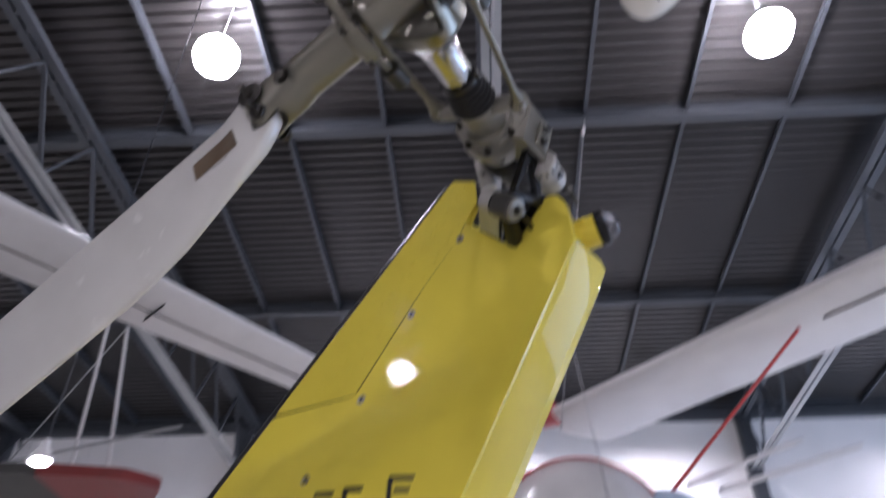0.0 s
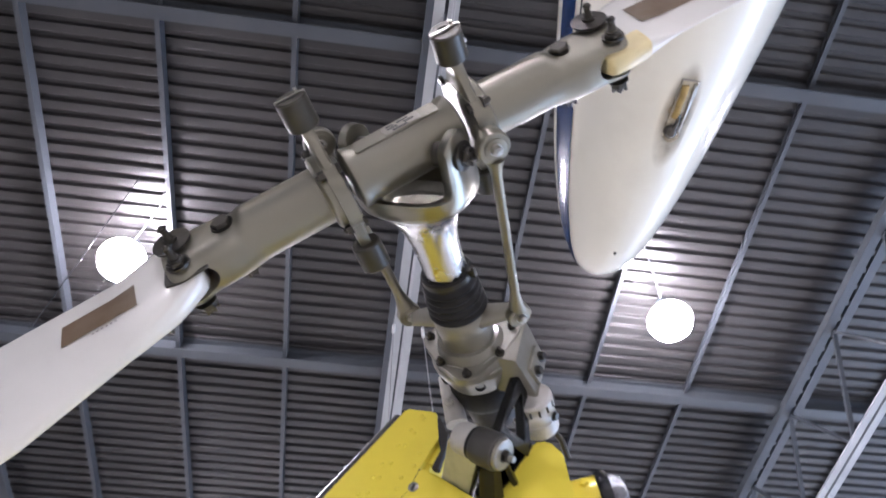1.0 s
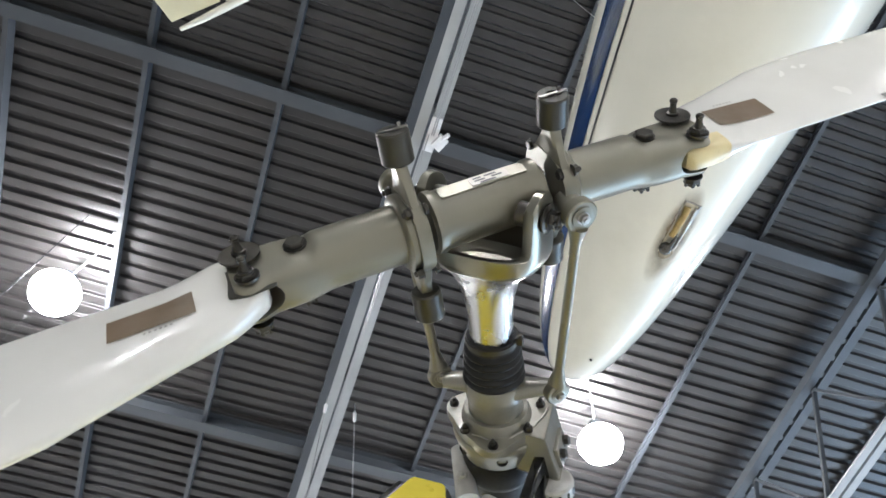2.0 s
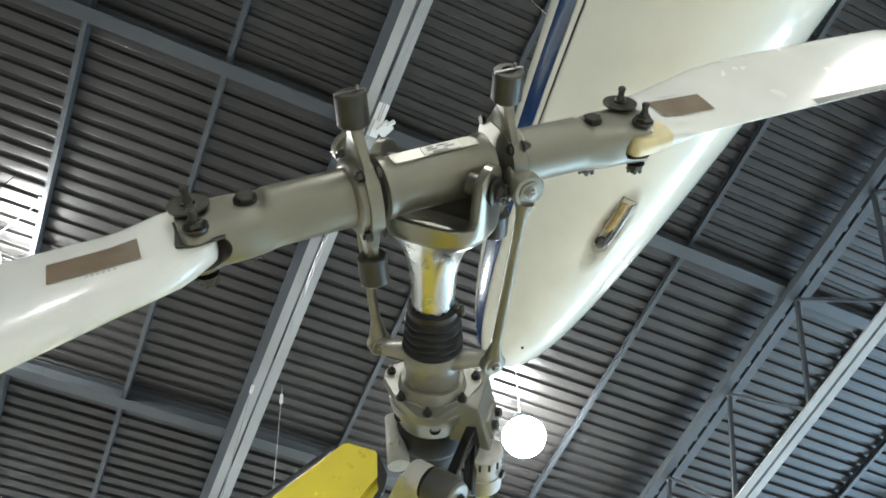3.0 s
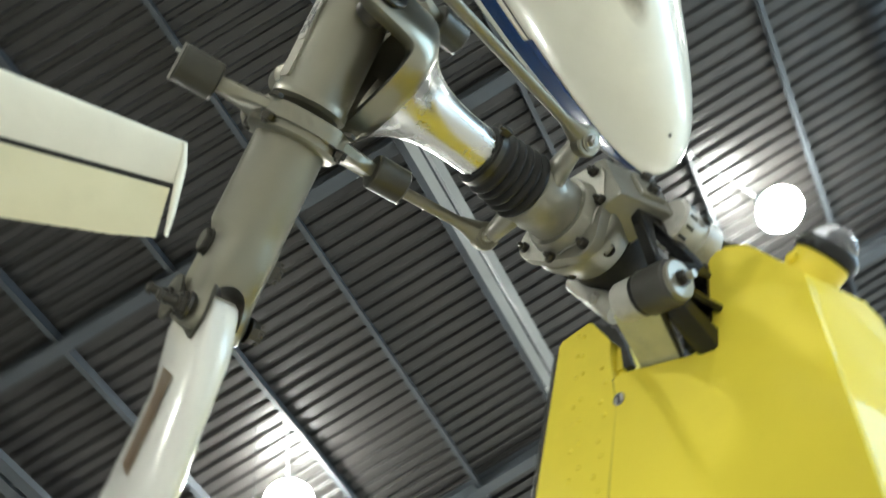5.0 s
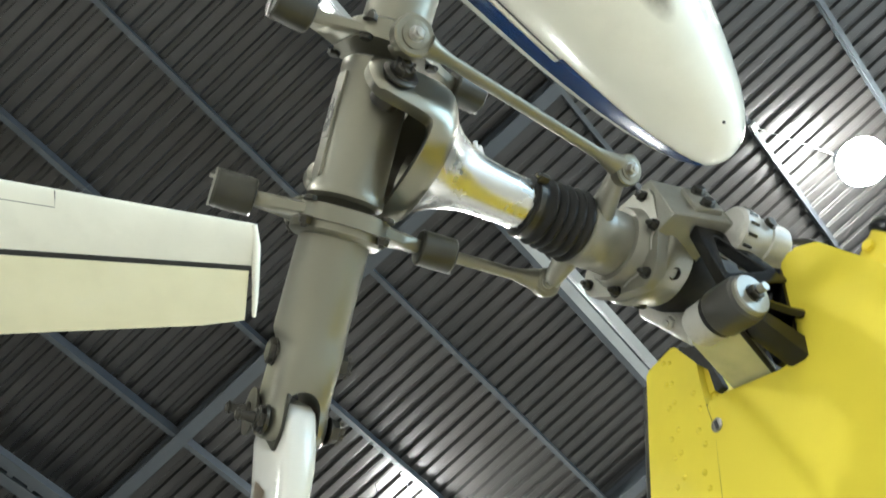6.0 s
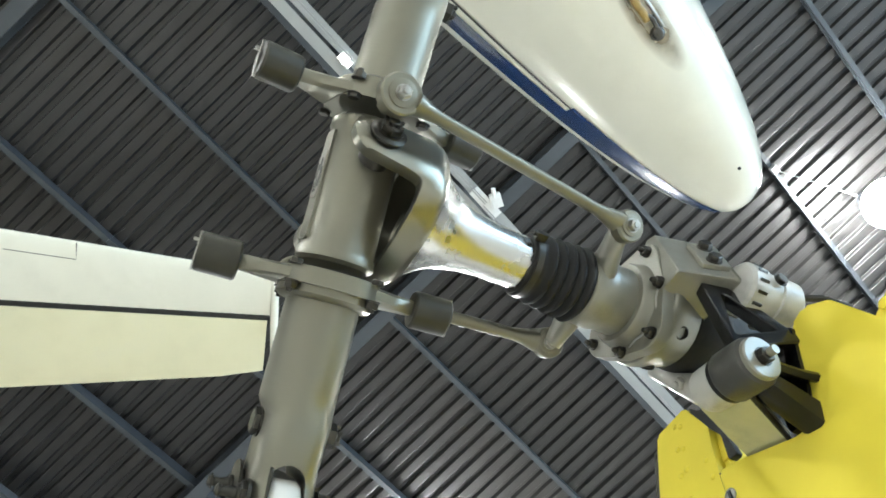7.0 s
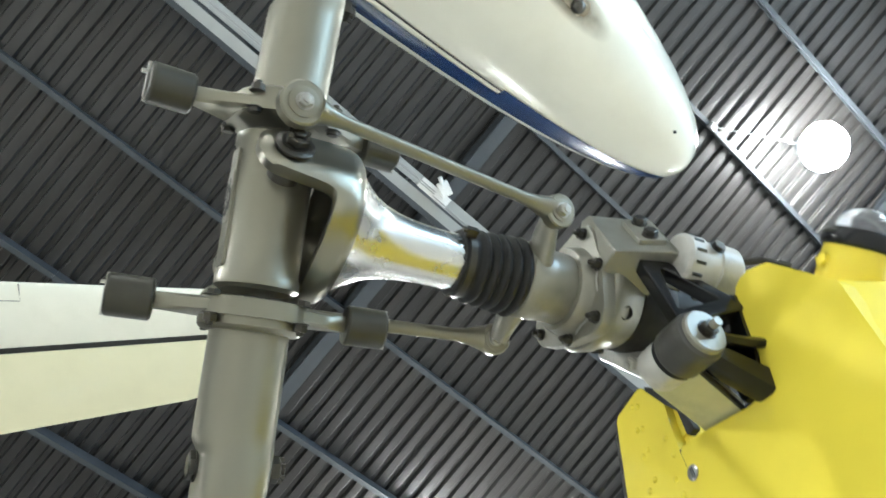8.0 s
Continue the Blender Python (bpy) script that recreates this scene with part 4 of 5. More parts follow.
box(bm, (0.010, 0.062, 0.038), TO_GEAR @ pc, (TO_GEAR.to_3x3() @ frame_of((0, 0, 0), fn, fd, fn.cross(fd)).to_3x3()), bevel=0.003)
pad = part("pad", bm, GEARGREY, block)
for d_ in (-0.018, 0.018):
    bm = bmesh.new()
    hexnut(bm, TO_GEAR @ (pc + fd * d_ + fn * 0.005), TO_GEAR.to_3x3() @ fn, 0.0090, 0.009)
    part("bolt_head", bm, DARKSTEEL, pad)
# fitting with cooling slots behind
CF = TO_GEAR @ Matrix.Translation((0.084, -0.036, -0.492)) @ Matrix.Rotation(radians(180), 4, "X")
bm = bmesh.new()
turned(bm, [(0.031, -0.01), (0.035, -0.006), (0.035, 0.016), (0.032, 0.020), (0.032, 0.036), (0.034, 0.038), (0.034, 0.066), (0.027, 0.074), (0.0, 0.075)], CF, 30)
sender = part("chip_detector", bm, PALEGREY, gear, "stained grey cylindrical fitting with slots")
for k in range(14):
    a = 2 * math.pi * k / 14
    bm = bmesh.new()
    box(bm, (0.003, 0.004, 0.013), CF @ Vector((0.0348 * math.cos(a), 0.0348 * math.sin(a), 0.004)), CF.to_3x3() @ Matrix.Rotation(a + 0.4, 3, "Z"))
    part("slot", bm, DARKSTEEL, sender)
for a in (0.6, 2.7, 4.8):
    bm = bmesh.new()
    hexnut(bm, CF @ Vector((0.036 * math.cos(a), 0.036 * math.sin(a), 0.028)), CF.to_3x3() @ Vector((math.cos(a), math.sin(a), 0)), 0.008, 0.006)
    part("sender_bolt", bm, DARKSTEEL, sender)
bm = bmesh.new()
swept(bm, [CF @ Vector(v) for v in ((0.012, 0.0, 0.07), (0.020, -0.002, 0.085), (0.030, 0.004, 0.105), (0.034, 0.016, 0.14))], 0.0055, 12)
part("cable", bm, DARKSTEEL, sender)
# clamp on the forward side
bm = bmesh.new()
rod(bm, TO_GEAR @ Vector((-0.070, 0.075, -0.500)), TO_GEAR @ Vector((-0.060, -0.020, -0.530)), 0.016, 0.020, 16)
hexnut(bm, TO_GEAR @ Vector((-0.066, 0.010, -0.505)), TO_GEAR.to_3x3() @ Vector((-0.3, -0.4, 1)), 0.010, 0.010, tip=0.004)
part("hose_clamp", bm, PALEGREY, gear, "pale grey hose clamp")

# black mount bracket and its rubber bush
mount = thing("gearbox_mount", "black painted gearbox bracket with a grey rubber bush", "bracket", FIN_M)


EA = (1, 0.25, 0.1)
# open triangular casting: two legs from the gearbox block down to the bush and to the fin
ta_, tb_, tc_ = Vector((0.0676, -0.022, -0.455)), Vector((0.022, -0.138, -0.448)), Vector((0.053, -0.108, -0.534))
tu = (tc_ - tb_).normalized()
tn = tu.cross(ta_ - tb_).normalized()
tri = frame_of(tb_, tu, tn.cross(tu), tn)
apex = tri.inverted() @ ta_
wide = (tc_ - tb_).length
legs_out = rounded([(-0.006, -0.008), (wide + 0.010, -0.010), (apex.x + 0.017, apex.y), (apex.x - 0.013, apex.y + 0.004)], 0.008, 5)
legs_in = rounded([(0.012, 0.014), (wide - 0.014, 0.012), (apex.x + 0.005, apex.y - 0.026), (apex.x - 0.002, apex.y - 0.024)], 0.008, 5)
bm = bmesh.new()
loops_ = []
for z_, grow in ((-0.009, 0.0), (-0.009, 1.0), (0.009, 1.0), (0.009, 0.0)):
    loops_.append([bm.verts.new(tri @ Vector((*(o_ if grow else i_), z_))) for o_, i_ in zip(legs_out, legs_in)])
for p_, q_ in zip(loops_, loops_[1:] + loops_[:1]):
    for k in range(len(p_)):
        bm.faces.new((p_[k], p_[(k + 1) % len(p_)], q_[(k + 1) % len(p_)], q_[k]))
bmesh.ops.recalc_face_normals(bm, faces=bm.faces)
bmesh.ops.bevel(bm, geom=[ed for ed in bm.edges if ed.calc_face_angle(0) > 1.2], offset=0.0025, segments=3, affect="EDGES", profile=0.6)
part("frame", bm, BLACK, mount, "open triangular black casting")
bm = bmesh.new()
bar(bm, [(0.022, -0.160, -0.470), (0.024, -0.158, -0.510), (0.030, -0.145, -0.560)], [0.014, 0.021, 0.027], 0.006, EA)
part("web_plate", bm, BLACK, mount)
bm = bmesh.new()
bar(bm, [(0.003, -0.176, -0.470), (-0.003, -0.186, -0.505), (-0.010, -0.194, -0.545)], [0.010, 0.013, 0.016], 0.015, (1, -0.8, 0))
part("foot", bm, BLACK, mount)
bm = bmesh.new()
slab(bm, rounded([(-0.036, -0.180), (-0.014, -0.194), (0.017, -0.170), (0.041, -0.136), (0.069, -0.100), (0.054, -0.078), (0.020, -0.092), (-0.012, -0.130)], 0.004), -0.600, -0.530, bevel=0.003)
part("mount_body", bm, BLACK, mount)
for px, py in ((0.038, -0.118), (0.020, -0.146)):
    bm = bmesh.new()
    bar(bm, [(px - 0.034, py + 0.016, -0.505), (px - 0.016, py + 0.004, -0.512), (px - 0.003, py - 0.006, -0.524)], [0.006, 0.008, 0.008], 0.011, (1, 0.8, 0))
    part("rib", bm, BLACK, mount)
# Flat dark plate that fills the gap between edge strip and gusset.
bm = bmesh.new()
slab(bm, rounded([(-0.096, 0.022), (-0.080, -0.030), (-0.084, -0.057), (-0.098, -0.106), (-0.111, -0.099), (-0.094, -0.064), (-0.098, -0.037), (-0.105, 0.000)], 0.003), -0.550, -0.540, bevel=0.002)
part("gap_plate", bm, GROOVE, mount)
ba, bb = Vector((0.030, -0.186, -0.449)), Vector((-0.036, -0.130, -0.449))
bm = bmesh.new()
m = aim(ba, bb)
turned(bm, [(0.0, -0.003), (0.0235, -0.002), (0.0252, 0.000), (0.0252, 0.005), (0.022, 0.007)], m, 34)
part("washer", bm, GEARGREY, mount)
bm = bmesh.new()
turned(bm, [(0.0235, 0.005), (0.0285, 0.008), (0.0298, 0.012), (0.0298, 0.047), (0.028, 0.051), (0.0235, 0.052), (0.0235, 0.060)], m, 34)
part("bush", bm, BUSHGREY, mount, "dark grey rubber bush")
bm = bmesh.new()
turned(bm, [(0.0220, 0.057), (0.0262, 0.058), (0.0268, 0.061), (0.0262, 0.084), (0.024, 0.089), (0.0, 0.090)], m, 34)
cup = part("bush_cup", bm, PALEGREY, mount)
bm = bmesh.new()
hexnut(bm, ba + (ba - bb).normalized() * 0.002, ba - bb, 0.0095, 0.009, tip=0.004)
part("nut", bm, DARKSTEEL, mount)
bm = bmesh.new()
rod(bm, ba + (ba - bb).normalized() * 0.012, ba + (ba - bb).normalized() * 0.021, 0.0052, seg=14)
part("stud_tip", bm, GEARGREY, mount)
bm = bmesh.new()
turned(bm, [(0.0235, 0.0515), (0.0272, 0.0518), (0.0272, 0.0572), (0.0235, 0.0575)], m, 34)
part("bush_gap", bm, RUBBER, mount)
bm = bmesh.new()
qd = [(-0.094, -0.125, -0.545), (-0.046, -0.170, -0.545), (-0.012, -0.178, -0.462), (-0.058, -0.130, -0.452)]
lo_, hi_ = [bm.verts.new(v) for v in qd], [bm.verts.new(Vector(v) + Vector((0.008, 0.010, 0.0))) for v in qd]
bm.faces.new(lo_)
bm.faces.new(hi_)
for k in range(4):
    bm.faces.new((lo_[k], lo_[(k + 1) % 4], hi_[(k + 1) % 4], hi_[k]))
part("gusset", bm, PRIMER, mount, "pale yellow-green sheet gusset under the bush")

bm = bmesh.new()
swept(bm, [Vector(qd[0]) + Vector((0.002, 0.002, 0.001)), Vector(qd[1]), Vector(qd[2])], 0.0035, 8)
part("gusset_seal", bm, RUBBER, mount)

# ---- tail fin ----
fin = thing("tail_fin", "glossy yellow helicopter tail fin with a riveted edge strip", "tail fin", FIN_M)
FACE, BACK = -0.535, -0.702
LOW = -1.45


def on_left(y, inset=0.0):
    return -0.210 + y * 0.844 + inset


def on_crease(y):
    return 0.121 + (min(y, -0.237) + 0.237) * 0.54


skin_ol = [(-0.129, -0.099), (-0.103, -0.119), (-0.037, -0.184), (-0.011, -0.199), (0.020, -0.168), (0.042, -0.133), (0.069, -0.093), (0.096, -0.096), (0.116, -0.130), (0.121, -0.237)]
skin_ol += [(on_crease(y), y) for y in (-0.5, -0.8, -1.1, LOW)] + [(on_left(y, 0.014), y) for y in (LOW, -1.1, -0.8, -0.482)] + [(-0.392, -0.478), (-0.229, -0.240), (-0.146, -0.137)]
bm = bmesh.new()
slab(bm, rounded(skin_ol, 0.006, 4), FACE - 0.020, FACE, bevel=0.004, seg=3)
part("side_skin", bm, YELLOW, fin)
# riveted strip along the forward edge
strip_ol = [(on_left(0.056, 0.004), 0.056), (-0.100, 0.030), (-0.099, 0.006), (-0.097, -0.036), (-0.111, -0.057), (-0.129, -0.090), (-0.151, -0.138), (-0.235, -0.239), (-0.398, -0.473), (on_left(-0.473, 0.006), -0.473)]
bm = bmesh.new()
slab(bm, rounded(strip_ol, 0.005, 4), FACE - 0.022, FACE - 0.004, bevel=0.003)
strip = part("edge_strip", bm, YELLOW, fin, "yellow edge strip with raised rivets")
rng = random.Random(5)
rivet = bpy.data.meshes.new("rivet")
bm = bmesh.new()
turned(bm, [(0.0044, 0.0), (0.0040, 0.0012), (0.0028, 0.0023), (0.0, 0.0029)], seg=12)
for fc in bm.faces:
    fc.smooth = True
bm.to_mesh(rivet)
bm.free()
rivet.materials.append(YELLOW)


def strip_edge(y):
    """The aft border of the strip at height y."""
    for (x0, y0), (x1, y1) in zip(strip_ol[1:], strip_ol[2:]):
        if y1 <= y <= y0:
            return x0 + (x1 - x0) * (y - y0) / (y1 - y0)
    return -0.1


for y0, dy, ins0, grow, zig in ((0.028, 0.0315, 0.055, 0.0045, 0.0), (0.0215, 0.0305, 0.071, 0.0050, 0.0), (-0.024, 0.0213, 0.126, 0.0025, 0.011)):
    for k in range(24):
        y = y0 - dy * k + rng.uniform(-0.004, 0.004)
        px = on_left(y, ins0 + grow * min(k, 6) + zig * (k % 2) + rng.uniform(-0.002, 0.002))
        if -0.46 < y and px < strip_edge(y) - 0.008:
            ob = new("rivet", rivet)
            ob.parent = strip
            ob.matrix_basis = Matrix.Translation((px, y, FACE - 0.0042))
bm = bmesh.new()
swept(bm, [(px, py, FACE - 0.0035) for px, py in ((-0.131, -0.0985), (-0.1485, -0.1375), (-0.232, -0.2395), (-0.395, -0.4755), (on_left(-0.4775, 0.010), -0.4775))], 0.0014, 6)
part("panel_joint", bm, GROOVE, fin)
# core of the fin: forward edge, aft face, top
bm = bmesh.new()
core = [(on_left(0.05, 0.006), 0.050), (-0.108, 0.026), (-0.096, 0.008), (-0.099, -0.016), (-0.112, -0.05), (-0.122, -0.11), (-0.012, -0.212), (0.030, -0.160), (0.066, -0.103), (0.092, -0.098), (0.112, -0.133), (0.117, -0.237)]
core += [(on_crease(y) - 0.004, y) for y in (-0.8, LOW)] + [(on_left(y, 0.004), y) for y in (LOW, -0.8)]
slab(bm, core, BACK, FACE - 0.019, bevel=0.0)
part("core", bm, YELLOW, fin)
# aft face that slants away from the side
bm = bmesh.new()
aft = []
for y in (-0.228, -0.29, -0.5, -0.8, -1.1, LOW):
    c0 = on_crease(y)
    aft.append([bm.verts.new((c0 - 0.004, y, FACE - 0.004)), bm.verts.new((c0 + 0.001, y + 0.001, FACE - 0.012)), bm.verts.new((c0 + 0.030 if y < -0.25 else c0 + 0.024, y + 0.01, FACE - 0.120)), bm.verts.new((c0 + 0.022, y + 0.01, FACE - 0.160)), bm.verts.new((c0 - 0.02, y, BACK + 0.002))])
for p, q in zip(aft, aft[1:]):
    for k in range(4):
        bm.faces.new((p[k], p[k + 1], q[k + 1], q[k]))
for ring in (aft[0], aft[-1]):
    bm.faces.new(ring)
for k in range(len(aft) - 1):
    bm.faces.new((aft[k][0], aft[k][4], aft[k + 1][4], aft[k + 1][0]))
part("aft_fairing", bm, YELLOW, fin, sharp=20)
# flange of the core, seen in the gap beside the strip
bm = bmesh.new()
slab(bm, rounded([(-0.099, -0.029), (-0.093, -0.045), (-0.1085, -0.083), (-0.126, -0.075), (-0.116, -0.0515)], 0.003), -0.562, -0.551, bevel=0.002)
part("core_flange", bm, YELLOW, fin)
# bare metal nose sheet along the forward edge, with its row of small rivets
bm = bmesh.new()
pts = [(on_left(y, -0.007), y, FACE - 0.034) for y in (0.050, -0.2, -0.5, -0.8, -1.1, LOW)]
swept(bm, pts, 0.0235, 14, 1.0)
nose = part("edge_sheet", bm, EDGESTEEL, fin, "bare grey metal forward edge sheet")
nose_rivet = bpy.data.meshes.new("nose_rivet")
bm = bmesh.new()
turned(bm, [(0.0034, 0.0), (0.0030, 0.0014), (0.0018, 0.0024), (0.0, 0.0028)], seg=10)
for fc in bm.faces:
    fc.smooth = True
bm.to_mesh(nose_rivet)
bm.free()
nose_rivet.materials.append(BARE)
for k in range(22):
    y = 0.035 - 0.047 * k + rng.uniform(-0.006, 0.006)
    side_ = Vector((-0.66, 0.56, 0.50)).normalized()
    ob = new("rivet", nose_rivet)
    ob.parent = nose
    ob.matrix_basis = aim(Vector((on_left(y, -0.007), y, FACE - 0.034)) + 0.0232 * side_, Vector((on_left(y, -0.007), y, FACE - 0.034)) + side_)
# quarter-turn fasteners
for px, py in ((-0.1405, -0.1375), (-0.262, -0.309), (-0.3765, -0.4905), (-0.497, -0.644), (-0.62, -0.80)):
    bm = bmesh.new()
    turned(bm, [(0.0095, 0.0), (0.0095, 0.0012), (0.0078, 0.0016), (0.0074, 0.0006), (0.0, 0.0006)], Matrix.Translation((px, py, FACE)), 20)
    fast = part("fastener", bm, BARE, fin, "quarter-turn panel fastener")
    bm = bmesh.new()
    box(bm, (0.0045, 0.012, 0.0012), (px, py, FACE + 0.0012), Matrix.Rotation(radians(-25), 3, "Z"))
    part("slot", bm, INK, fast)
# black marking low on the fin, as bars
for px, py, w, h, tilt in ((-0.448, -0.682, 0.046, 0.010, -6), (-0.380, -0.684, 0.044, 0.010, -6), (-0.400, -0.708, 0.010, 0.056, -3), (-0.2725, -0.680, 0.056, 0.010, -8), (-0.2985, -0.704, 0.010, 0.060, -3), (-0.271, -0.703, 0.034, 0.009, -8)):
    bm = bmesh.new()
    box(bm, (w, h, 0.0012), (px, py, FACE + 0.0004), Matrix.Rotation(radians(tilt), 3, "Z"))
    part("marking_bar", bm, INK, fin)
# boom stub and cradle that carry the fin
bm = bmesh.new()
turned(bm, [(0.0, -0.02), (0.12, 0.0), (0.17, 0.05), (0.2, 0.9), (0.22, 1.8), (0.0, 1.82)], aim((-0.75, LOW - 0.05, -0.615), (-2.2, LOW - 0.05, -0.615)), 32)
part("tail_boom", bm, YELLOW, fin, "yellow tail boom end")
stand = thing("display_stand", "plain grey steel stand under the tail boom", "stand", Matrix.Translation((*(FIN_M @ Vector((-1.6, 0, -0.615))).to_2d(), 0)))
bm = bmesh.new()
box(bm, (0.7, 0.5, 0.03), (0, 0, 0.015), bevel=0.005)
part("base_plate", bm, STEEL, stand)
bm = bmesh.new()
rod(bm, (0, 0, 0.03), (0, 0, HUB.z + LOW - 0.05 - 0.2), 0.05)
part("post", bm, STEEL, stand)

# ---- tail position light ----
light = thing("position_light", "clear dome position light with black rim on a yellow base", "position light",
              frame_of(FIN_M @ Vector((0.118, -0.160, -0.622)), FIN_M.to_3x3() @ Vector((0, 0, 1)), FIN_M.to_3x3() @ Vector((-0.1, 1, 0)).normalized(), FIN_M.to_3x3() @ Vector((1, 0.1, 0)).normalized()))
bm = bmesh.new()
turned(bm, [(0.0, -0.03), (0.034, -0.028), (0.036, 0.0), (0.036, 0.040), (0.030, 0.043)], seg=32)
base = part("light_base", bm, YELLOW, light, "yellow cylindrical base")
bm = bmesh.new()
turned(bm, [(0.034, 0.040), (0.0395, 0.041), (0.041, 0.044), (0.041, 0.054), (0.037, 0.060), (0.030, 0.062)], seg=32)
part("rim", bm, BLACK, light, "black rubber rim")
bm = bmesh.new()
turned(bm, [(0.031, 0.060), (0.030, 0.070), (0.025, 0.080), (0.015, 0.087), (0.0, 0.089)], seg=28)
part("dome", bm, clear("frosted_dome", (0.95, 0.96, 1.0), 0.25), light, "clear frosted dome")
bm = bmesh.new()
hexnut(bm, (0.036, 0.006, 0.02), (1, 0.1, 0), 0.008, 0.005)
part("base_screw", bm, YELLOW, light)

# ---- hanging sailplane ----
SAIL_M = Matrix.Translation((0.770, 2.063, 4.762)) @ Matrix.Rotation(0.008, 4, "Z") @ Matrix.Rotation(-0.053, 4, "X")
sail = thing("sailplane", "cream-white hanging sailplane fuselage with a dark blue side stripe", "sailplane", SAIL_M)


def sail_point(s, th, grow=0.0):
    """On the hull at s metres behind the nose; th from the keel (0) up the port side (90)."""
    k = s if s < 1.5 else 1.5 + 0.75 * (1 - math.exp(-(s - 1.5) / 0.75))
    taper = 1.0 if s < 2.6 else max(0.25, 1 - (s - 2.6) * 0.16)
    w = (0.3365 if math.sin(th) > 0 else 0.4279) * k**0.409 * taper + grow
    h = (0.523 if math.cos(th) > 0 else 0.40) * k**0.435 * taper + grow
    c, sn = math.cos(th), math.sin(th)
    x = -w * sn
    z = -h * c
    return Vector((x, -s, z - 0.151 * math.exp(-s / 0.4) + 0.046 * min(s, 1.5)))


def hull_sheet(bm, ss, ths, grow=0.0):
    rows_ = [[bm.verts.new(sail_point(s, th, grow)) for th in ths] for s in ss]
    for p, q in zip(rows_, rows_[1:]):
        for k in range(len(ths) - 1):
            bm.faces.new((p[k], p[k + 1], q[k + 1], q[k]))
    return rows_


ss = [0.0, 0.002, 0.005, 0.010, 0.02, 0.04, 0.07, 0.11, 0.16, 0.23, 0.32, 0.43, 0.56, 0.72, 0.9, 1.1, 1.35, 1.6, 1.9, 2.3, 2.8, 3.4, 4.2, 5.2, 6.2]
bm = bmesh.new()
ths = [2 * math.pi * k / 64 for k in range(65)]
hull_sheet(bm, ss, ths)
bmesh.ops.remove_doubles(bm, verts=bm.verts, dist=0.0005)
bmesh.ops.holes_fill(bm, edges=[ed for ed in bm.edges if len(ed.link_faces) == 1])
hull = part("hull", bm, CREAM, sail, sharp=70)
for nm, a0, a1, s0, s1, mat, lb in (("stripe", 60.5, 80.0, 0.05, 0.72, NAVY, "dark blue side stripe"), ("stripe", 68.0, 83.0, 0.72, 6.0, NAVY, "dark blue side stripe"), ("pinstripe", 62.2, 63.6, 0.72, 6.0, INK, "thin dark pinstripe")):
    bm = bmesh.new()
    sub = [s0 + (s1 - s0) * (k / 50) ** 1.5 for k in range(51)]
    rows_ = []
    for s in sub:
        top_ = a1 if s0 > 0.5 else a1 + 3 * (s - 0.05) / 0.67
        rows_.append([bm.verts.new(sail_point(s, radians(a0 + (top_ - a0) * j / 6), 0.0025)) for j in range(7)])
    for p, q in zip(rows_, rows_[1:]):
        for k in range(6):
            bm.faces.new((p[k], p[k + 1], q[k + 1], q[k]))
    part(nm, bm, mat, hull, lb)
# tow hook in its recess beside the keel


def keel(s_, dx, dz=0.0):
    """A place under the hull, dx metres to starboard of the keel."""
    s_, dx = s_ + 0.035, dx + 0.068
    p_ = sail_point(s_, -dx / 0.40)
    return Vector((p_.x, p_.y, p_.z - dz))


# Flat sheet on the hull; the recess's shade is put into its darker cream.
bm = bmesh.new()
g = [[bm.verts.new(keel(0.70 + 0.21 * i / 10, -0.045 + 0.055 * j / 4, 0.002)) for j in range(5)] for i in range(11)]
for i in range(10):
    for j in range(4):
        bm.faces.new((g[i][j], g[i + 1][j], g[i + 1][j + 1], g[i][j + 1]))
recess = part("hook_recess", bm, RECESS, hull, "tow hook recess as a flat sheet with painted shade and brownish soil")
bm = bmesh.new()
swept(bm, [keel(s_, dx, 0.004) for s_, dx in ((0.72, 0.012), (0.80, 0.013), (0.91, 0.014), (0.915, -0.046), (0.84, -0.047))], 0.0045, 8)
part("recess_frame", bm, BARE, recess)
bm = bmesh.new()
turned(bm, [(0.0, -0.024), (0.010, -0.022), (0.018, -0.016), (0.023, -0.008), (0.0245, 0.0), (0.023, 0.008), (0.018, 0.016), (0.010, 0.022), (0.0, 0.024)], Matrix.Translation(keel(0.722, -0.026, 0.014)) @ Matrix.Rotation(radians(78), 4, "Y"), 24)
swept(bm, [keel(0.735, -0.022, 0.026), keel(0.765, -0.014, 0.020), keel(0.80, -0.022, 0.010)], 0.008, 10)
part("tow_hook", bm, BALLSTEEL, recess, "dark polished steel tow hook ball")
bm = bmesh.new()
swept(bm, [keel(0.728, 0.004, 0.010), keel(0.732, -0.006, 0.014), keel(0.775, -0.004, 0.014), keel(0.778, 0.005, 0.010), keel(0.732, 0.006, 0.010)], 0.0035, 8)
part("spring_clip", bm, DARKSTEEL, recess)
bm = bmesh.new()
swept(bm, [keel(0.775, -0.028, 0.008), keel(0.80, -0.026, 0.012), keel(0.825, -0.029, 0.012), keel(0.86, -0.027, 0.013), keel(0.895, -0.030, 0.008)], 0.0125, 10)
part("release_lever", bm, TANLEVER, recess, "tan painted release lever")
bm = bmesh.new()
swept(bm, [keel(0.735, 0.002, 0.022), keel(0.80, 0.004, 0.016), keel(0.90, 0.002, 0.010)], 0.0055, 8)
part("release_rod", bm, BARE, recess)
# Thin brownish sheet round the hook, fading out towards its borders.
bm = bmesh.new()
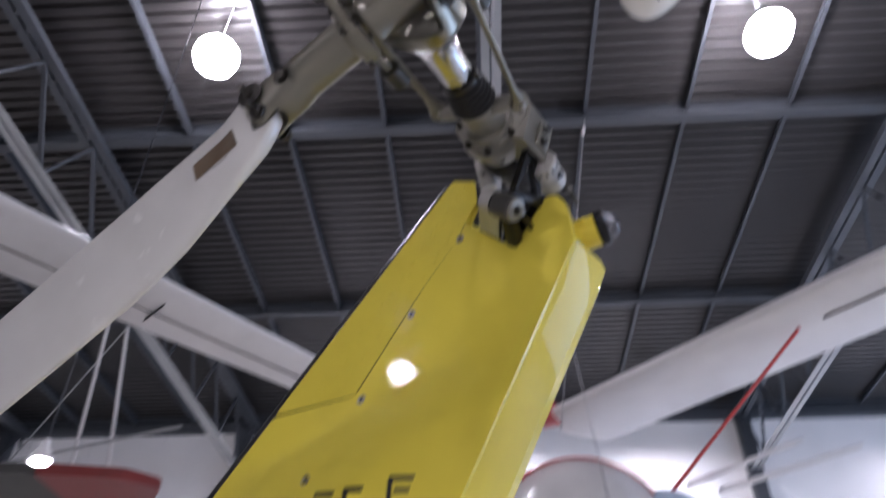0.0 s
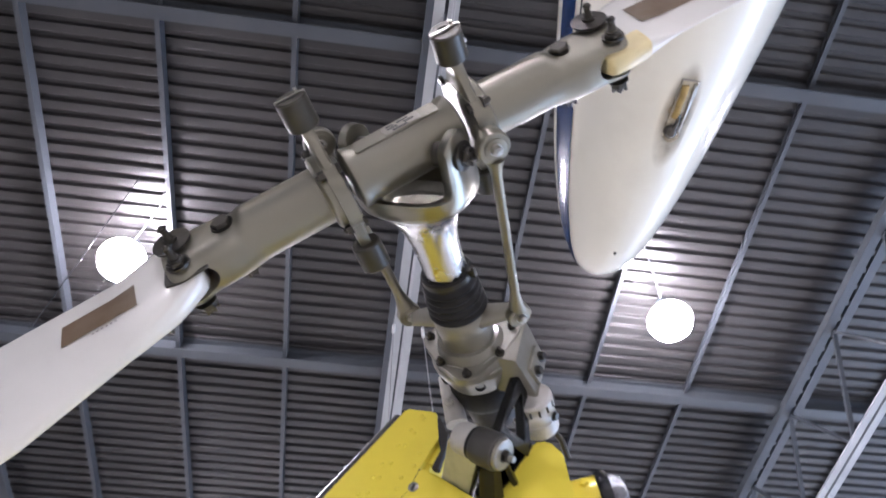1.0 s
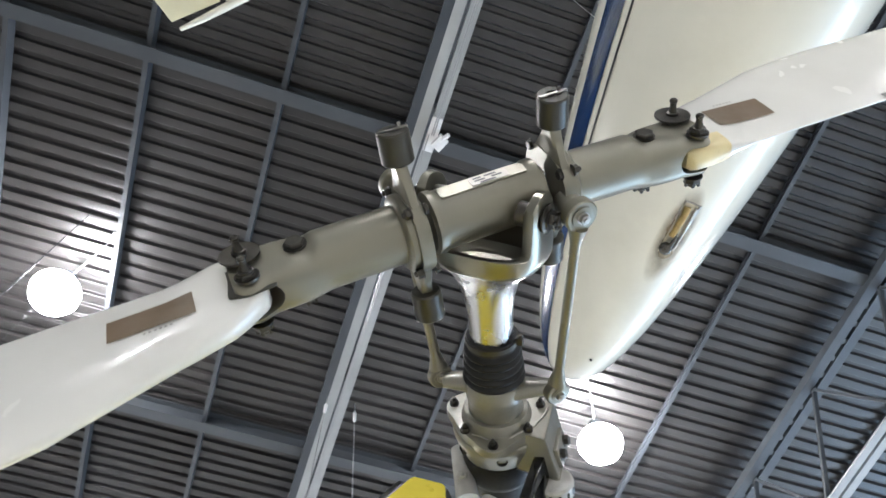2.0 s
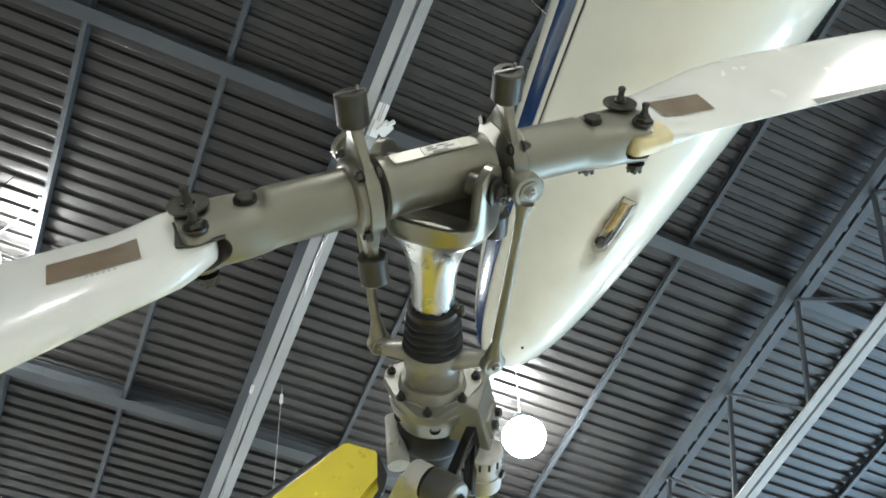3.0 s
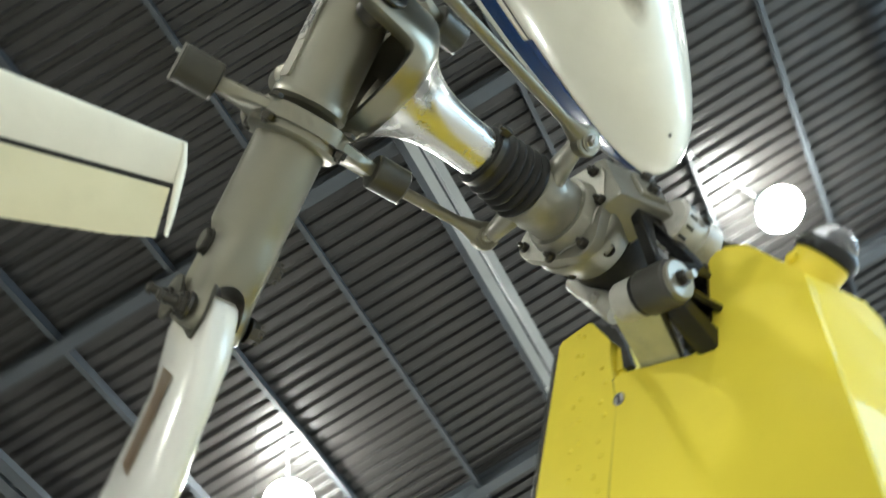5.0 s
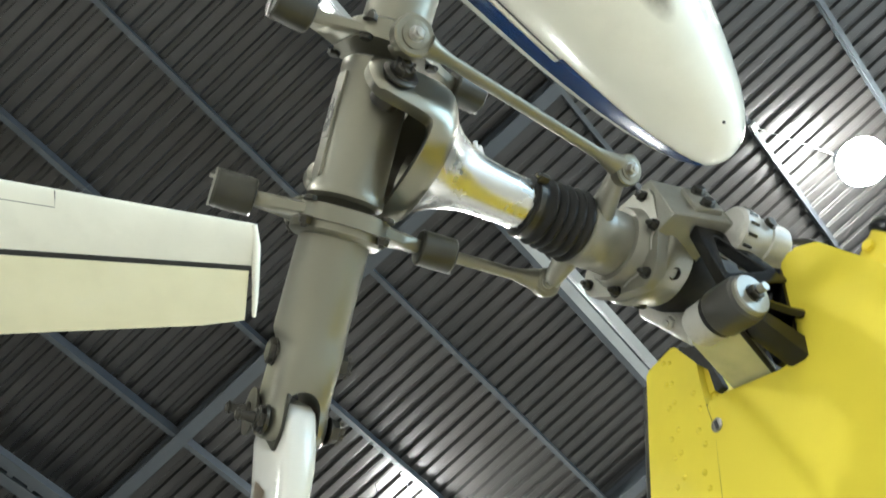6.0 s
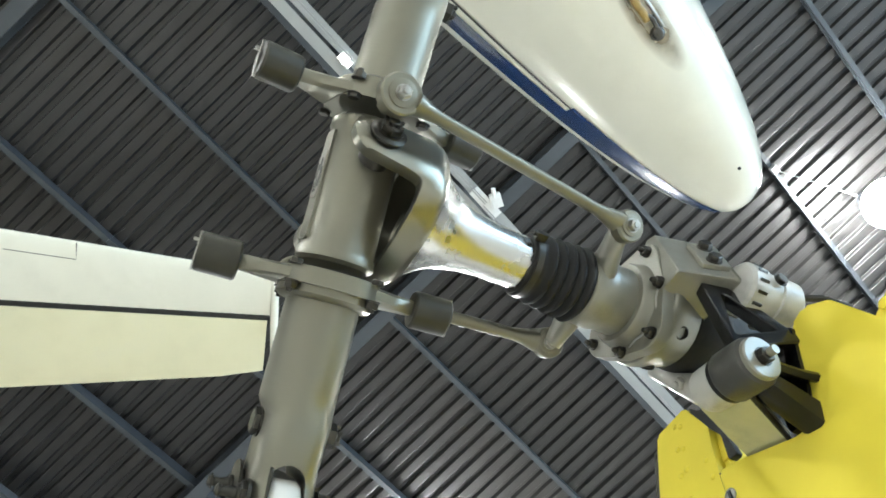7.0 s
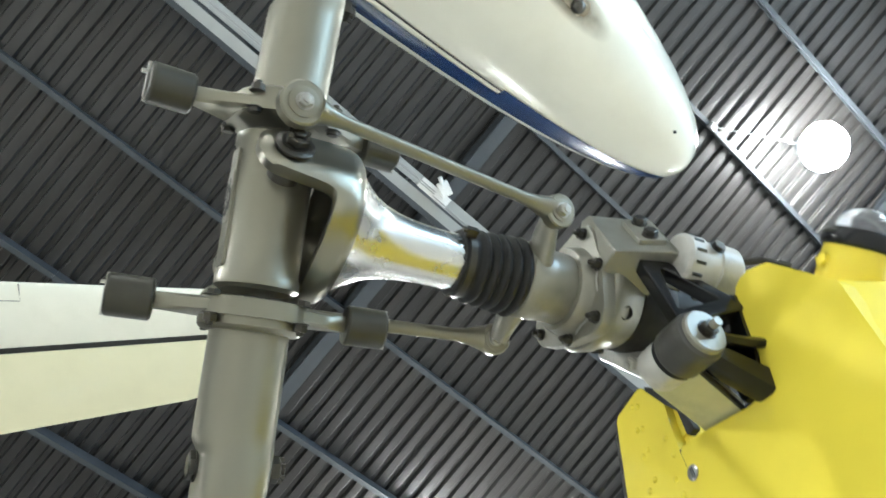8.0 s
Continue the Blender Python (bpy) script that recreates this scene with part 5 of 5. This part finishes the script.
g = [[bm.verts.new(keel(0.56 + 0.42 * i / 24, -0.085 + 0.13 * j / 10, 0.0011)) for j in range(11)] for i in range(25)]
for i in range(24):
    for j in range(10):
        bm.faces.new((g[i][j], g[i + 1][j], g[i + 1][j + 1], g[i][j + 1]))
part("toning", bm, HOOK_FILM, hull, "thin brownish toning round the tow hook")
bm = bmesh.new()
turned(bm, [(0.006, 0.0), (0.006, 0.003), (0.0, 0.003)], Matrix.Translation(sail_point(0.185, radians(-4.0)) + Vector((0, 0, -0.002))) @ Matrix.Rotation(radians(180), 4, "X"), 14)
part("drain_hole", bm, GROOVE, hull)
for nm, x, s in (("front", 0.0, 1.3), ("rear", 0.0, 4.6)):
    bm = bmesh.new()
    top = sail_point(s, math.pi)
    rod(bm, top, SAIL_M.inverted() @ (SAIL_M @ top + Vector((0, 0, 12.06 - (SAIL_M @ top).z))), 0.0028, seg=6)
    part("hanging_cable", bm, CABLE, sail)


# ---- wing with an aileron, hung high ----
def wing_sheet(bm, corners, thick, camber=0.0):
    """A thin wing between root and tip lines: (lead0, lead1, trail1, trail0), with a rounded section."""
    l0, l1, t1, t0 = [Vector(c) for c in corners]
    n, m_ = 14, 10
    top, bot = [], []
    for i in range(m_ + 1):
        a, b_ = l0.lerp(l1, i / m_), t0.lerp(t1, i / m_)
        ta, ba_ = [], []
        for k in range(n + 1):
            u = 0.5 * (1 - math.cos(math.pi * k / n))
            h = thick * (2.969 * math.sqrt(u) - 1.26 * u - 3.516 * u**2 + 2.843 * u**3 - 1.015 * u**4)
            p = a.lerp(b_, u)
            ta.append(bm.verts.new(p + Vector((0, 0, h + 0.004))))
            ba_.append(bm.verts.new(p + Vector((0, 0, -h * (0.55 - camber) - 0.004))))
        top.append(ta)
        bot.append(ba_)
    for i in range(m_):
        for k in range(n):
            bm.faces.new((top[i][k], top[i][k + 1], top[i + 1][k + 1], top[i + 1][k]))
            bm.faces.new((bot[i][k], bot[i][k + 1], bot[i + 1][k + 1], bot[i + 1][k]))
    for k in range(m_):
        bm.faces.new((top[k][0], top[k + 1][0], bot[k + 1][0], bot[k][0]))
        bm.faces.new((top[k][n], top[k + 1][n], bot[k + 1][n], bot[k][n]))
    for i in (0, m_):
        bm.faces.new(top[i] + bot[i][::-1])
    return bm


WZ = 8.3
hw = thing("hanging_wing", "cream hanging aircraft wing with a hinged aileron at its tip", "aircraft wing", Matrix.Translation((-2.135, 0.95, WZ)))


def rel(x, y, z=0.0):
    return (x + 2.2, y - 0.9, z)


lead0, lead1 = (-2.73 - 2.41, -0.27 - 3.44), (-1.515, 1.457)
hin0, hin1 = (-3.16 - 2.70, 0.114 - 3.13), (-1.80, 1.690)
bm = bmesh.new()
wing_sheet(bm, [rel(*lead0), rel(*lead1), rel(*hin1), rel(*hin0)], 0.06)
wmain = part("wing_panel", bm, CREAM, hw, sharp=50)
bm = bmesh.new()
tr0, tr1 = (-3.714 - 2.56, 0.586 - 2.39), (-2.190, 1.985)
hh0, hh1 = (hin0[0] - 0.04, hin0[1] + 0.035), (-1.845, 1.70)
slab(bm, [rel(*hh0)[:2], rel(*hh1)[:2], rel(*tr1)[:2], rel(-2.436, 1.790)[:2], rel(-2.46, 1.775)[:2], rel(*tr0)[:2]], -0.030, 0.012, bevel=0.004)
part("aileron", bm, FABRIC, hw, "pale yellow fabric aileron")
bm = bmesh.new()
tip = [rel(-1.525, 1.450, -0.01), rel(-1.645, 1.592, -0.02), rel(-1.780, 1.717, -0.02), rel(-1.965, 1.89, -0.02), rel(-2.115, 2.02, -0.015)]
swept(bm, tip, [0.024, 0.036, 0.036, 0.030, 0.018], 10)
part("tip_bow", bm, CREAM, hw)
bm = bmesh.new()
swept(bm, [rel(-2.836, -0.164, -0.034), rel(-2.518, 0.274, -0.034), rel(-2.417, 0.184, -0.030)], 0.0045, 6)
part("panel_line", bm, GROOVE, wmain)
p0, p1 = Vector(rel(*hin0, -0.012)), Vector(rel(*hin1, -0.012))
bm = bmesh.new()
d = p1 - p0
box(bm, (d.length, 0.040, 0.008), (p0 + p1) / 2 + Vector((-0.02, 0.018, 0)), d.to_track_quat("X", "Z").to_matrix())
part("hinge_gap", bm, GROOVE, hw)
for x, y in ((-3.2, 0.2), (-4.6, -1.5)):
    bm = bmesh.new()
    rod(bm, rel(x, y, 0.02), rel(x, y, ROOF - WZ + 0.06), 0.0010, seg=6)
    part("hanging_cable", bm, CABLE, hw)

# ---- high-wing aeroplane with white V struts, hung ahead on the west side ----
wa = thing("hung_monoplane", "cream high-wing aeroplane wing with white V struts", "aeroplane", Matrix.Translation((-3.5, 7.0, 6.5)))


def ra(x, y, z=0.0):
    return (x + 3.5, y - 7.0, z)


bm = bmesh.new()
wing_sheet(bm, [ra(-6.2, 2.7), ra(-1.75, 8.5), ra(-2.12, 9.3), ra(-6.9, 4.2)], 0.07)
wp = part("wing", bm, WINGWHITE, wa, sharp=50)
bm = bmesh.new()
p0, p1 = Vector(ra(-3.52, 6.75, -0.06)), Vector(ra(-3.86, 7.05, -0.05))
rod(bm, p0, p1, 0.012, seg=8)
p0, p1 = Vector(ra(-5.2, 5.2, -0.055)), Vector(ra(-2.2, 8.65, -0.055))
rod(bm, p0, p1, 0.008, seg=8)
part("aileron_gap", bm, GROOVE, wp)
for top_, low_ in (((-4.33, 7.15), (-5.05, 8.6, -1.75)), ((-4.12, 7.2), (-4.6, 8.75, -1.75))):
    bm = bmesh.new()
    swept(bm, [ra(*top_, -0.03), ra(*low_)], 0.022, 10, 0.6)
    part("wing_strut", bm, WINGWHITE, wa, "white streamlined strut")
bm = bmesh.new()
rod(bm, ra(-4.12, 7.2, -0.04), ra(-6.5, 8.88, -1.72), 0.011, seg=8)
part("stay_wire", bm, CHORD, wa)
bm = bmesh.new()
turned(bm, [(0.0, 0.0), (0.3, 0.12), (0.45, 0.6), (0.5, 1.6), (0.5, 3.4), (0.3, 6.0), (0.0, 6.1)], aim(ra(-4.2, 8.8, -2.15), ra(-9.5, 9.3, -2.0)), 28)
part("fuselage", bm, DRAB, wa, "dark drab fuselage")
for x, y in ((-3.2, 7.1), (-5.5, 4.6)):
    bm = bmesh.new()
    rod(bm, ra(x, y, 0.04), ra(x, y, ROOF - 6.5 + 0.06), 0.0009, seg=6)
    part("hanging_cable", bm, STEEL, wa)

# dark wing with a red tip band below it
dw = thing("dark_wing", "dark drab wing with a dark red tip panel", "aircraft wing", Matrix.Translation((-4.41, 7.2, 4.50)))
bm = bmesh.new()
slab(bm, rounded([(-2.4, -0.70), (0.15, -0.60), (0.15, 0.5), (-2.4, 0.6)], 0.1), -0.05, 0.06, bevel=0.02)
part("wing", bm, DRAB, dw)
bm = bmesh.new()
slab(bm, rounded([(0.15, -0.60), (0.95, -0.42), (1.22, -0.15), (0.90, 0.35), (0.15, 0.5)], 0.06), -0.052, 0.062, bevel=0.02)
part("tip_panel", bm, DARKRED, dw, "dark red wing tip")
bm = bmesh.new()
for x in (-1.2, 0.3):
    rod(bm, (x, 0, 0.04), (x, 0, ROOF - 4.50 + 0.06), 0.0009, seg=6)
part("hanging_cable", bm, STEEL, dw)

# pendant lamp and a slanting rail near it
pl = thing("pendant_lamp", "small white bell-shaped pendant lamp, lit", "pendant lamp", Matrix.Translation((-3.84, 6.0, 4.30)))
bm = bmesh.new()
turned(bm, [(0.10, 0.0), (0.10, 0.01), (0.085, 0.06), (0.04, 0.13), (0.03, 0.2), (0.0, 0.205)], seg=24)
part("shade", bm, WINGWHITE, pl)
bm = bmesh.new()
turned(bm, [(0.0, -0.022), (0.06, -0.016), (0.094, 0.004), (0.0, 0.005)], seg=24)
part("lens", bm, LENS, pl)
bm = bmesh.new()
rod(bm, (0, 0, 0.2), (0, 0, ROOF - 4.24), 0.006, seg=8)
part("cord", bm, STEEL, pl)
rail = thing("rail", "pale steel rail hung on cables", "rail", Matrix.Translation((-4.1, 6.3, 4.35)))
bm = bmesh.new()
rod(bm, (-1.6, 1.7, 0.80), (0.55, 1.7, 1.235), 0.018, seg=10)
part("tube", bm, CHORD, rail)
bm = bmesh.new()
for x in (-0.4, 1.2):
    rod(bm, (x - 0.8, 1.7, 0.96 + (x - 0.8) * 0.2), (x - 0.8, 1.7, ROOF - 4.29), 0.0009, seg=6)
part("hanging_cable", bm, STEEL, rail)

# ---- white aeroplane with a red strut, hung ahead on the east side ----
wb = thing("strutted_aeroplane", "white high-wing aeroplane with red struts and red fuselage lines", "aeroplane", Matrix.Translation((1.2, 8.0, 5.6)))


def rb(x, y, z=0.0):
    return (x - 1.2, y - 8.0, z)


bm = bmesh.new()
wing_sheet(bm, [rb(5.2, 3.3), rb(0.62, 8.05), rb(1.45, 8.75), rb(5.9, 4.3)], 0.13)
wbw = part("wing", bm, WINGWHITE, wb, sharp=50)
bm = bmesh.new()
rod(bm, rb(3.14, 6.02, -0.085), rb(4.6, 4.55, -0.085), 0.010, seg=8)
part("aileron_gap", bm, GROOVE, wbw)
bm = bmesh.new()
turned(bm, [(0.0, 0.0), (0.11, 0.02), (0.19, 0.12), (0.20, 0.34), (0.0, 0.35)], Matrix.Translation(rb(0.54, 8.2, 0.02)) @ Matrix.Rotation(radians(90), 4, "Y") @ Matrix.Rotation(radians(35), 4, "X"), 20, 0.6, 1.0)
part("root_fairing", bm, RED, wb, "red wing root fairing")
bm = bmesh.new()
swept(bm, [rb(2.967, 6.178, -0.09), rb(1.774, 7.55, -1.165), rb(1.5, 7.85, -1.40)], 0.024, 10, 0.6)
part("wing_strut", bm, RED, wb, "red streamlined strut")
body_prof = [(0.0, 0.0), (0.5, 0.06), (0.85, 0.35), (1.05, 0.9), (1.1, 2.2), (0.8, 3.8), (0.2, 5.5), (0.0, 5.52)]
body_c = rb(0.90, 7.0, -1.66)
bm = bmesh.new()
turned(bm, body_prof, Matrix.Translation(body_c) @ Matrix.Rotation(radians(-90), 4, "X"), 40)
fus = part("fuselage", bm, WINGWHITE, wb, "white fuselage with red lines")
for off, rad in ((0.35, 0.856), (0.9, 1.056)):
    bm = bmesh.new()
    swept(bm, [(body_c[0] + rad * math.cos(a), body_c[1] + off, body_c[2] + rad * math.sin(a)) for a in [math.pi * k / 24 for k in range(25)]], 0.018, 8)
    part("line", bm, RED, fus)
for top_, low_ in (((3.25, 7.5, -0.60), (2.0, 7.5, -1.05)), ((3.82, 7.5, -0.68), (2.3, 7.5, -1.12))):
    bm = bmesh.new()
    rod(bm, rb(*top_), rb(*low_), 0.022, 0.03, 10)
    part("boom", bm, WINGWHITE, wb)
bm = bmesh.new()
turned(bm, [(0.0, 0.0), (0.22, 0.03), (0.36, 0.14), (0.42, 0.35), (0.42, 0.8), (0.3, 1.3), (0.0, 1.5)], Matrix.Translation(rb(1.72, 7.25, -1.42)) @ Matrix.Rotation(radians(-90), 4, "X"), 30, 1.0, 0.8)
part("cowling", bm, PALEBLUE, wb, "pale blue engine cowling")
for x, y in ((1.3, 8.2), (4.0, 5.2)):
    bm = bmesh.new()
    rod(bm, rb(x, y, 0.1), rb(x, y, ROOF - 5.6 + 0.06), 0.0009, seg=6)
    part("hanging_cable", bm, STEEL, wb)

# ---- cables and truss fittings ----
for k, (top_, low_) in enumerate((((0.12, 6.60, 10.05), (0.17, 6.65, 5.4)), ((0.49, 6.60, 10.05), (1.12, 6.98, 4.1)), ((1.62, 7.57, 10.1), (0.80, 7.57, 5.2)))):
    c_ = thing("cable", "thin steel hanging cable with a white end fitting", "cable", Matrix.Translation(top_), group="hanging cables")
    bm = bmesh.new()
    rod(bm, (0, 0, 0), tuple(b_ - a for a, b_ in zip(top_, low_)), 0.006, seg=8)
    part("wire", bm, CABLE, c_)
    bm = bmesh.new()
    d = (Vector(low_) - Vector(top_)).normalized()
    turned(bm, [(0.008, 0.0), (0.022, 0.03), (0.022, 0.16), (0.008, 0.2)], aim(d * 0.15, d * 1.0), 12)
    part("end_fitting", bm, FITTING, c_)
fx = thing("truss_light", "white lit strip fitting clamped under the truss", "strip light", Matrix.Translation((0.33, 2.75, 9.90)))
bm = bmesh.new()
box(bm, (0.12, 0.4, 0.04), (0.0, 0.0, 0.03), bevel=0.01)
part("tray", bm, FITTING, fx)
bm = bmesh.new()
box(bm, (0.12, 0.16, 0.08), (0.10, 0.05, -0.02), Matrix.Rotation(radians(25), 3, "Z"), bevel=0.01)
rod(bm, (0.05, 0.1, 0.0), (0.16, -0.08, -0.07), 0.025)
part("clamp", bm, FITTING, fx)
bm = bmesh.new()
for dx in (-0.012, 0.012):
    rod(bm, (dx, 0, 0.0), (dx, -9, 0.02), 0.006, seg=6)
    rod(bm, (dx - 0.05, 0, 0.0), (dx - 0.05, 9, 0.02), 0.006, seg=6)
part("conduit", bm, CABLE, fx)
sp = thing("truss_spot", "small white lit spot fitting clamped to the truss", "spot light", Matrix.Translation((0.27, 0.66, 9.90)))
bm = bmesh.new()
box(bm, (0.10, 0.16, 0.07), (0, 0, 0.03), bevel=0.012)
part("housing", bm, FITTING, sp)
bm = bmesh.new()
turned(bm, [(0.0, -0.03), (0.03, -0.024), (0.042, -0.004), (0.0, -0.003)], seg=20)
part("lens", bm, LENS, sp)
